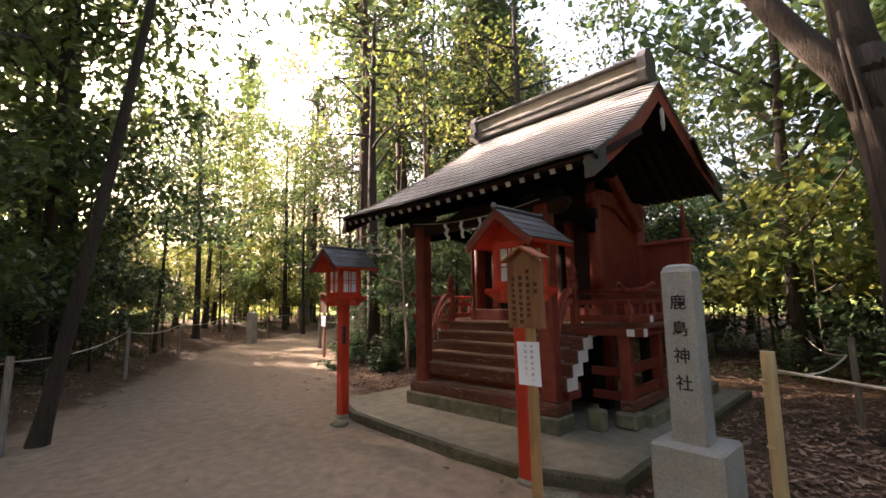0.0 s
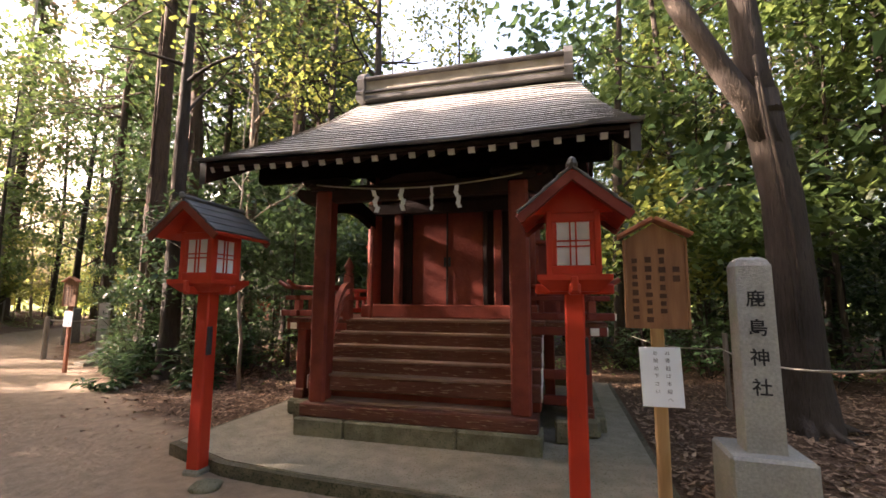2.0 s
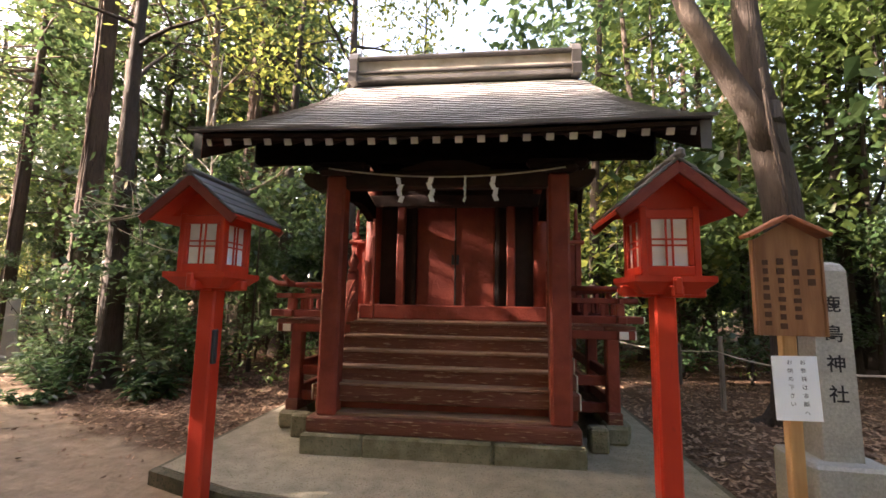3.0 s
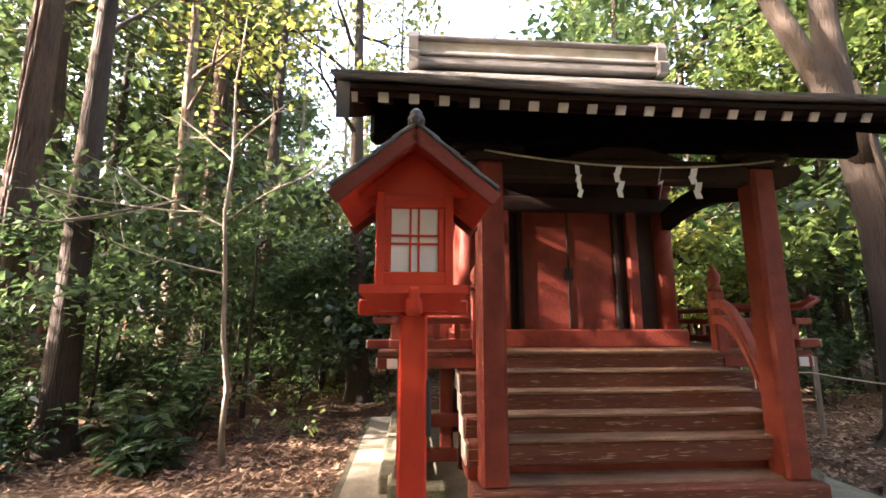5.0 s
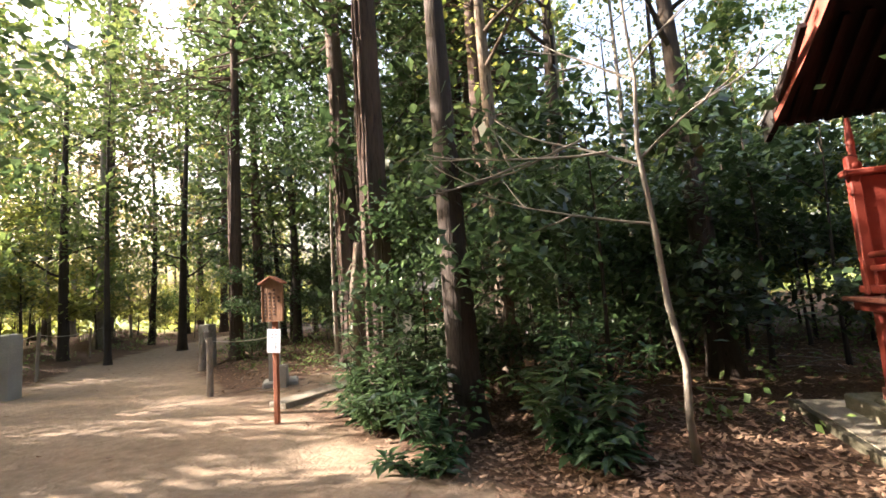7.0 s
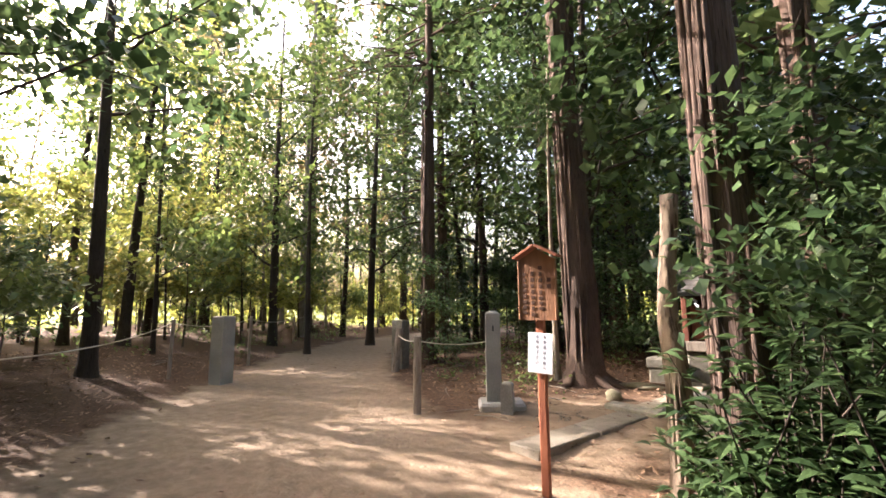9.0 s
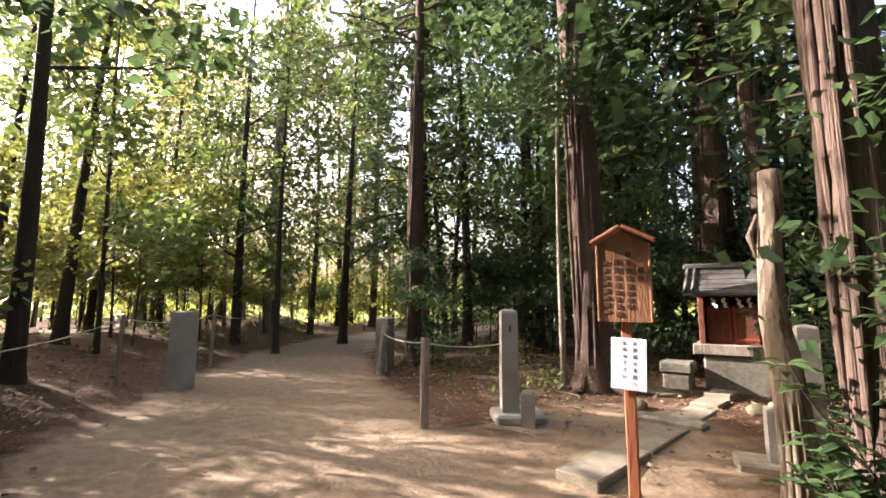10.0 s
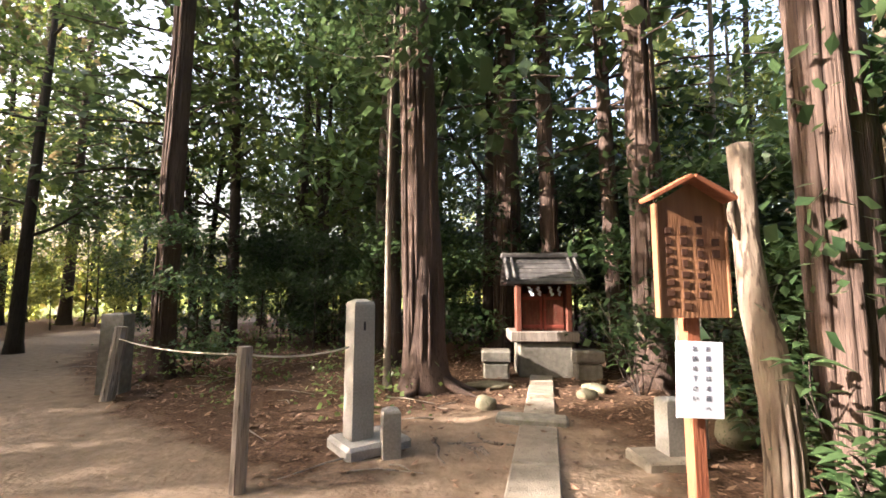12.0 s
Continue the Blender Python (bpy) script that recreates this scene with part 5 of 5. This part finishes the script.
def blocked(x, y, margin, small=False):
    """Whether a spot is on the path, in the shrine, or on the way to the little shrine."""
    if path_gap(x, y) < margin:
        return True
    if -7.6 < x < -2.1 and 3.0 < y < 9.8:
        return True
    if -2.6 < x < 3.0 and 2.5 < y < 9.6:
        return True
    if -14.2 < x < -11.4 and 8.0 < y < 14.2:
        return True
    if small and -8.7 < x < -2.0 and 3.0 < y < 10.8:
        return True
    # open lanes towards the low sun
    for bx, by, w in ((-19.5, 10.0, 0.7), (-17.2, 8.3, 0.9), (-15.4, 6.9, 0.8), (-6.5, 7.0, 1.4)):
        if bx - (9 if small else 40) < x < bx - 1.2 and abs(y - by - (x - bx) * 0.2366) < w:
            return True
    return False


def build_forest():
    rnd = random.Random(77)
    kinds = []

    def template(name, kind, h, r, cf, leaves, size, spread, bark, leaf, label, group, seed, bend=0.03):
        wood, crown = tree_parts(seed, kind, h, r, (rnd.uniform(-0.02, 0.02), rnd.uniform(-0.02, 0.02)), cf, leaves, size, spread, bend)
        kinds.append([name, wood, crown, bark, leaf, label, group, None])
        return len(kinds) - 1

    tall = [template("broadleaf_tree", "broad", 11, 0.13, 2.6, 2700, 0.165, 2.5, M["bark"], M["leaf_mid"], "tall broadleaf tree with a thin dark trunk", "forest trees", 101),
            template("broadleaf_tree", "broad", 9, 0.11, 1.8, 2700, 0.165, 2.3, M["bark"], M["leaf_deep"], "dark evergreen broadleaf tree", "forest trees", 102),
            template("broadleaf_tree", "broad", 12, 0.14, 3.0, 2600, 0.165, 2.7, M["bark"], M["leaf_bright"], "broadleaf tree in sun-toned yellow-green", "forest trees", 103),
            template("cedar_tree", "conifer", 15, 0.17, 3.5, 2700, 0.24, 2.5, M["cedar"], M["needle"], "tall conifer with drooping sprays", "forest trees", 104, 0.01),
            template("broadleaf_tree", "broad", 10, 0.10, 2.4, 2300, 0.155, 2.3, M["smooth"], M["leaf_dry"], "thin tree with dry yellow-brown leaves", "forest trees", 105),
            template("broadleaf_tree", "broad", 12, 0.11, 4.0, 1500, 0.12, 2.4, M["smooth"], M["leaf_bright"], "thin tree with sparse sun-toned yellow-green leaves", "forest trees", 106),
            template("broadleaf_tree", "broad", 13, 0.12, 3.0, 2900, 0.17, 3.3, M["bark"], M["leaf_deep"], "spreading dark evergreen tree, added to shade the path", "forest trees", 107)]
    low = [template("understory_tree", "broad", 4.4, 0.035, 0.5, 2300, 0.125, 1.5, M["bark"], M["leaf_deep"], "slender dark evergreen understory tree", "understory", 111),
           template("understory_tree", "broad", 5.4, 0.04, 0.6, 2300, 0.125, 1.6, M["bark"], M["leaf_mid"], "slender green understory tree", "understory", 112),
           template("understory_tree", "broad", 3.4, 0.03, 0.25, 2400, 0.125, 1.4, M["bark"], M["leaf_deep"], "bushy dark evergreen understory tree", "understory", 113),
           template("understory_tree", "broad", 4.2, 0.03, 0.4, 2000, 0.13, 1.4, M["bark"], M["leaf_bright"], "slender understory tree in sun-toned yellow-green", "understory", 114)]

    def put(k, x, y, s):
        name, wood, crown, bark, leaf, label, group, made = kinds[k]
        at = pose(x, y, height(x, y) - 0.02, 0, 0, rnd.uniform(0, 360)) @ Matrix.Diagonal((s, s, s * rnd.uniform(0.9, 1.12), 1))
        # the wood is thin behind the shrine, with open sky over its ridge
        if k in tall and y > 9.8 and -4.8 - 0.22 * (y - 1.6) < x < -4.8 + 0.15 * (y - 1.6) and int(x * 100) % 4:
            return
        # no conifer stands close behind the shrine's corner
        if k == tall[3] and -11.5 < x < -7.0 and y < 11:
            return
        if made is None:
            kinds[k][7] = plant(name, at, wood, crown, bark, leaf, label, "tree", group)
        else:
            copy_thing(made, at)

    # spreading evergreens, added mostly out of view, shade the path from its far side
    over = template("broadleaf_tree", "broad", 11.5, 0.15, 5.7, 7600, 0.155, 3.9, M["bark"], M["leaf_deep"], "spreading dark evergreen tree, added to shade the path", "trees over the path", 108)
    over2 = template("broadleaf_tree", "broad", 10.5, 0.13, 5.2, 6800, 0.15, 3.5, M["bark"], M["leaf_mid"], "spreading evergreen tree, added to shade the path", "trees over the path", 109)
    for k, (x, y) in enumerate(((5.0, -6.2), (1.0, -4.6), (-2.2, -3.4), (-5.0, -2.6), (-8.2, -2.4), (-10.6, 0.2), (-12.8, 1.6), (-15.8, 1.4), (3.2, -9.5), (-1.5, -7.5), (-6.4, -6.0), (-11.5, -3.5), (-15.5, -0.5), (-21.0, 1.2), (8.5, 0.5), (-20.8, 6.6))):
        put((over, over2)[k % 2], x, y, rnd.uniform(0.9, 1.15))
    spots = []

    def free(x, y, gap):
        return all((x - a) ** 2 + (y - b) ** 2 > gap * gap for a, b in spots)

    # tall trees: close behind the shrine and along the path, thinner towards the light
    n = 0
    while n < 155:
        # trees below y 0 stand out of view and shade the shrine's front
        x, y = rnd.uniform(-46, 16), rnd.uniform(-14, 38)
        if blocked(x, y, 1.6) or not free(x, y, 2.1):
            continue
        open_sky = -11 < x < -2.5 and 9.5 < y < 32
        if open_sky and rnd.random() < 0.7:
            continue
        if math.hypot(x + 5, y - 1) < 3.4 or (x < -24 and y < 12 and rnd.random() < 0.25):
            continue
        spots.append((x, y))
        bright = (y > 13 and -9 < x < -3) or x < -24
        pick = rnd.choice((0, 2, 2, 4, 3)) if bright else rnd.choice((0, 1, 1, 3, 0, 2))
        if open_sky:
            put(tall[rnd.choice((5, 5, 4))], x, y, rnd.uniform(0.75, 1.1))
        elif path_gap(x, y) < 5 and x > -17:
            put(tall[rnd.choice((6, 6, 1, 0, 3))], x, y, rnd.uniform(0.9, 1.3))
        else:
            put(tall[pick], x, y, rnd.uniform(0.8, 1.35))
        n += 1
    # close stand behind the little shrine
    n = 0
    while n < 15:
        x, y = rnd.uniform(-24, -11.5), rnd.uniform(15, 30)
        if blocked(x, y, 1.4) or not free(x, y, 1.6):
            continue
        spots.append((x, y))
        put(tall[rnd.choice((1, 3, 6, 0))], x, y, rnd.uniform(0.8, 1.2))
        n += 1
    for x, y, s in ((-10.3, 11.2, 0.9), (-9.9, 10.2, 0.8), (-10.2, 12.4, 1.0), (-9.3, 9.7, 0.8), (-9.0, 11.0, 1.0), (-8.2, 11.8, 1.1), (-10.4, 14.6, 1.5), (-9.6, 15.8, 1.6), (-8.6, 17.0, 1.5), (-10.0, 18.5, 1.7), (-7.8, 15.0, 1.3), (-1.9, 10.6, 1.0), (-0.8, 10.9, 1.2), (0.3, 10.2, 1.1), (1.3, 10.4, 1.2), (2.2, 9.4, 1.1), (1.8, 12.0, 1.4), (-0.2, 12.4, 1.5), (-1.6, 12.6, 1.3), (3.0, 10.8, 1.4), (-8.0, 10.5, 0.9), (-7.4, 12.3, 1.1), (-7.0, 14.2, 1.0), (-6.4, 12.8, 1.2), (-5.3, 13.2, 1.1), (-6.0, 14.8, 1.0), (-10.6, 9.1, 0.85), (-4.2, 13.6, 1.0), (-3.2, 13.0, 1.1)):
        # right of the shrine brighter leaf colours stand in for sunlight
        put(low[(1, 3, 1)[int(s * 10) % 3] if x > -2.2 else (0, 2)[int(s * 10) % 2]], x, y, s)
    for x, y in ((-24.5, 16.0), (-25.5, 12.5), (-29, 14), (-31, 18.5), (-33, 13), (-28.5, 11.5), (-36, 17), (-34, 9.5), (-38, 12)):
        put(tall[rnd.choice((2, 5, 5, 0))], x, y, rnd.uniform(0.8, 1.1))
    for _ in range(50):
        x, y = rnd.uniform(-42, -27.5), rnd.uniform(4, 30)
        if not blocked(x, y, 1.0, True):
            put(low[rnd.choice((3, 3, 1))], x, y, rnd.uniform(0.6, 1.0))
    for _ in range(26):
        x, y = rnd.uniform(-25, -8.5), rnd.uniform(14.6, 23)
        if blocked(x, y, 1.0):
            continue
        put(low[rnd.choice((0, 1, 2, 0))], x, y, rnd.uniform(0.7, 1.1))
    # understory: thick right behind the edge
    n = 0
    spots.clear()
    while n < 235:
        x, y = rnd.uniform(-32, 8), rnd.uniform(-5, 21)
        if blocked(x, y, 0.9, True) or not free(x, y, 0.85):
            continue
        if -11.2 < x < -7.4 and y < 7.8:
            continue
        if x < -14 and path_gap(x, y) < 3.2 and rnd.random() < 0.55:
            continue
        if -15.5 < x < -10.6 and 9 < y < 15.2:
            continue
        if x > -2.2 and y < 9 and math.hypot(x + 1.2, y - 5.5) < 3.2:
            continue
        spots.append((x, y))
        bright = (y > 14 and -9 < x < -2) or x < -22
        put(low[rnd.choice((1, 3, 3) if bright else (0, 1, 2, 0, 2))], x, y, rnd.uniform(0.75, 1.25))
        n += 1
    # low evergreens on the bank across the path
    for k, (x, y, s) in enumerate(((-10.5, 1.1, 0.75), (-11.8, 1.7, 0.7), (-13.3, 2.5, 0.6), (-14.8, 3.2, 0.6), (-16.4, 4.2, 0.65), (-9.2, 0.2, 0.8), (-12.5, 0.5, 0.9), (-15.0, 1.8, 0.8), (-18.2, 4.9, 0.65), (-17.5, 3.0, 0.8), (-19.6, 5.2, 0.7), (-9.9, -0.6, 0.8), (-8.6, -0.9, 0.7), (-11.0, 0.2, 0.75), (-13.8, 1.4, 0.8), (-10.0, 0.6, 0.5), (-12.9, 1.9, 0.45), (-15.6, 3.0, 0.5), (-18.8, 4.0, 0.8), (-21.8, 5.6, 0.6), (-24.6, 9.4, 0.5))):
        put(low[(0, 2, 1)[k % 3]], x, y, s)
    # leaning understory over the bank, its crown above the rope
    bank = template("understory_tree", "broad", 6.0, 0.06, 2.7, 3000, 0.13, 2.1, M["bark"], M["leaf_deep"], "dark evergreen understory tree leaning over the bank", "understory", 115)
    for x, y, s in ((-16.9, 4.4, 1.0), (-13.6, 2.2, 0.95)):
        put(bank, x, y, s)
    # thin trees behind the shrine, sunlight in their leaf colour, mixed ones beside them
    for x, y in ((-9.6, 13.6), (-8.2, 14.6), (-7.0, 16.2), (-6.2, 18.5), (-9.0, 20.0), (-5.0, 22.0), (-8.5, 24.0)):
        put(tall[rnd.choice((5, 5, 2))], x, y, rnd.uniform(0.75, 1.0))
    for x, y in ((0.8, 12.8), (2.8, 13.5), (-0.6, 15.5), (1.6, 16.5), (3.6, 16.0)):
        put(tall[rnd.choice((2, 0, 4))], x, y, rnd.uniform(0.9, 1.15))


build_forest()


def build_bush(name, x, y, z, h, w, count, size, leaf, label, seed, stems=7):
    """A low shrub: stems that fork, each ending in a whorl of large leaves."""
    rnd = random.Random(seed)
    t = thing(name, pose(x, y, z), label, "shrub", "shrubs on the forest floor")
    for k in range(stems):
        a = rnd.uniform(0, 6.28)
        L = h * rnd.uniform(0.6, 1.1)
        pts = limb_points(rnd, Vector((0.05 * math.cos(a), 0.05 * math.sin(a), -0.03)), (math.cos(a) * w / h * 0.8, math.sin(a) * w / h * 0.8, 0.9), L, 0.16, 6)
        part("stem", Shape().tube(pts, taper(0.010, 0.004, len(pts)), 5, False), M["bark"], t, smooth=True)
        lf = Shape()
        for p in pts[2:]:
            for j in range(count):
                b = rnd.uniform(0, 6.28)
                e = rnd.uniform(-0.3, 0.45)
                d = Vector((math.cos(b) * math.cos(e), math.sin(b) * math.cos(e), math.sin(e)))
                s = size * rnd.uniform(0.7, 1.25)
                side = Vector((-math.sin(b), math.cos(b), rnd.uniform(-0.3, 0.3))) * s * 0.19
                q0 = p + d * 0.03 + Vector((rnd.uniform(-.05, .05), rnd.uniform(-.05, .05), rnd.uniform(-.05, .05)))
                q1, q2 = q0 + d * s * 0.55 + Vector((0, 0, -0.02 * s)), q0 + d * s + Vector((0, 0, -0.16 * s))
                lift = Vector((0, 0, 0.12 * s))
                lf.add([q0, q0 + d * s * 0.3 + side * 0.9 + lift * 0.8, q1 + side + lift * 0.6, q2, q1 - side + lift * 0.6, q0 + d * s * 0.3 - side * 0.9 + lift * 0.8, q0 + d * s * 0.3, q1], [(0, 6, 1), (6, 7, 2, 1), (7, 3, 2), (0, 5, 6), (6, 5, 4, 7), (7, 4, 3)])
        part("leaves", lf, leaf, t)
    return t


bushes = ((-11.72, 8.32, 0.85, 0.45, 7, 0.13), (-11.45, 8.45, 1.15, 0.5, 7, 0.14), (-11.3, 7.75, 0.7, 0.6, 7, 0.14), (-11.45, 7.95, 1.25, 0.5, 6, 0.15), (-11.2, 8.2, 1.6, 0.5, 6, 0.14), (-10.8, 7.8, 1.3, 0.8, 7, 0.15), (-9.5, 8.2, 1.5, 0.9, 7, 0.15), (-11.5, 7.9, 0.8, 0.5, 7, 0.13), (-11.3, 9.6, 1.2, 0.5, 7, 0.15), (-10.9, 10.2, 1.3, 0.7, 7, 0.15), (-10.6, 9.9, 1.7, 0.8, 7, 0.15), (-11.3, 7.6, 0.6, 0.5, 6, 0.12), (-10.6, 8.6, 1.3, 0.8, 6, 0.13), (-11.25, 8.35, 0.95, 0.55, 6, 0.13), (-10.75, 9.3, 1.0, 0.6, 6, 0.15), (-11.1, 8.9, 0.8, 0.4, 5, 0.14), (-9.4, 8.8, 1.2, 0.9, 6, 0.14), (-18.6, 13.6, 0.9, 0.8, 5, 0.13), (-8.3, 10.2, 1.3, 0.9, 6, 0.13), (-2.3, 10.6, 1.1, 0.9, 6, 0.15), (-1.0, 10.0, 1.2, 0.9, 6, 0.15), (0.6, 9.5, 1.2, 0.9, 6, 0.15), (1.6, 8.0, 1.0, 0.8, 6, 0.15), (-10.4, 7.15, 0.9, 0.6, 7, 0.17), (-10.45, 6.8, 0.35, 0.5, 6, 0.15), (-9.2, 7.45, 1.0, 0.65, 7, 0.19), (-8.95, 7.05, 0.5, 0.5, 6, 0.18), (-9.0, 8.1, 1.2, 0.6, 7, 0.18), (-11.5, 11.8, 1.7, 0.6, 7, 0.13))
for k, (x, y, h, w, c, s) in enumerate(bushes):
    build_bush("shrub", x, y, height(x, y), h, w, c, s, M["leaf_deep"] if k % 3 == 1 or x < -10.5 else M["leaf_gloss"], "low evergreen shrub with glossy dark leaves", 200 + k, 8)


def build_ferns():
    """Seedlings and twigs on the left bank and behind the stones."""
    rnd = random.Random(31)
    sh = Shape()
    for _ in range(1500):
        x, y = rnd.uniform(-30, 2), rnd.uniform(-1, 19)
        if blocked(x, y, 0.5):
            continue
        z = height(x, y)
        h = rnd.choice((0.10, 0.12, 0.16, 0.28, 0.42))
        leaf_faces(sh, rnd, Vector((x, y, z + h)), (0.07 + 0.4 * h, 0.07 + 0.4 * h, 0.5 * h), 12 + int(50 * h), 0.07, 0.5)
    solo("seedlings", sh, M["leaf_mid"], "small green seedlings scattered over the forest floor", "undergrowth", kind="stuff")
    tw = Shape()
    for _ in range(520):
        x, y = rnd.uniform(-24, 2), rnd.uniform(-1, 16)
        if blocked(x, y, 0.2):
            continue
        z = height(x, y) + 0.015
        a, L = rnd.uniform(0, 6.28), rnd.uniform(0.2, 0.8)
        d = Vector((math.cos(a), math.sin(a), 0)) * L
        c = Vector((x, y, z))
        tw.tube([c - d / 2, c + Vector((rnd.uniform(-.05, .05), rnd.uniform(-.05, .05), 0.02)), c + d / 2], [0.010, 0.008, 0.004], 5, False)
    solo("fallen_twigs", tw, M["greywood"], "dry fallen twigs on the forest floor", "twigs", kind="stuff")


build_ferns()


def build_edge_growth():
    """Bright thicket beyond the wood, at the far edge, sunlight put into its leaf colour."""
    rnd = random.Random(41)
    sh = Shape()
    for _ in range(620):
        a = rnd.uniform(0, 6.28)
        d = rnd.uniform(30, 48)
        x, y = -8 + d * math.cos(a), 8 + d * math.sin(a)
        top = 3.0 if x < -22 else 8.0
        leaf_faces(sh, rnd, Vector((x, y, rnd.uniform(0.3, top))), (1.5, 1.5, 0.9), 100, 0.42, 0.6)
    solo("far_thicket", sh, M["leaf_bright"], "sun-toned yellow-green thicket at the wood's edge", "thicket", kind="stuff")


build_edge_growth()


def build_roots():
    """Bare roots that cross the earth before the little shrine."""
    rnd = random.Random(9)
    t = thing("surface_roots", pose(-13.85, 10.5, 0.0), "bare pale roots crossing the earth", "roots")
    for k in range(30):
        a = rnd.uniform(3.2, 6.2)
        p0 = Vector((rnd.uniform(-0.75, 0.75), rnd.uniform(-0.55, 1.1), 0.03))
        pts = [p0]
        d = Vector((math.cos(a), math.sin(a), 0))
        for i in range(5):
            d = (d + Vector((rnd.gauss(0, 0.4), rnd.gauss(0, 0.4), 0))).normalized()
            pts.append(pts[-1] + d * rnd.uniform(0.08, 0.17) + Vector((0, 0, rnd.uniform(-0.012, 0.008))))
        part("root", Shape().tube(pts, taper(0.028, 0.008, 6), 7, False, 0.06, k), M["paletrunk"], t, smooth=True)


build_roots()
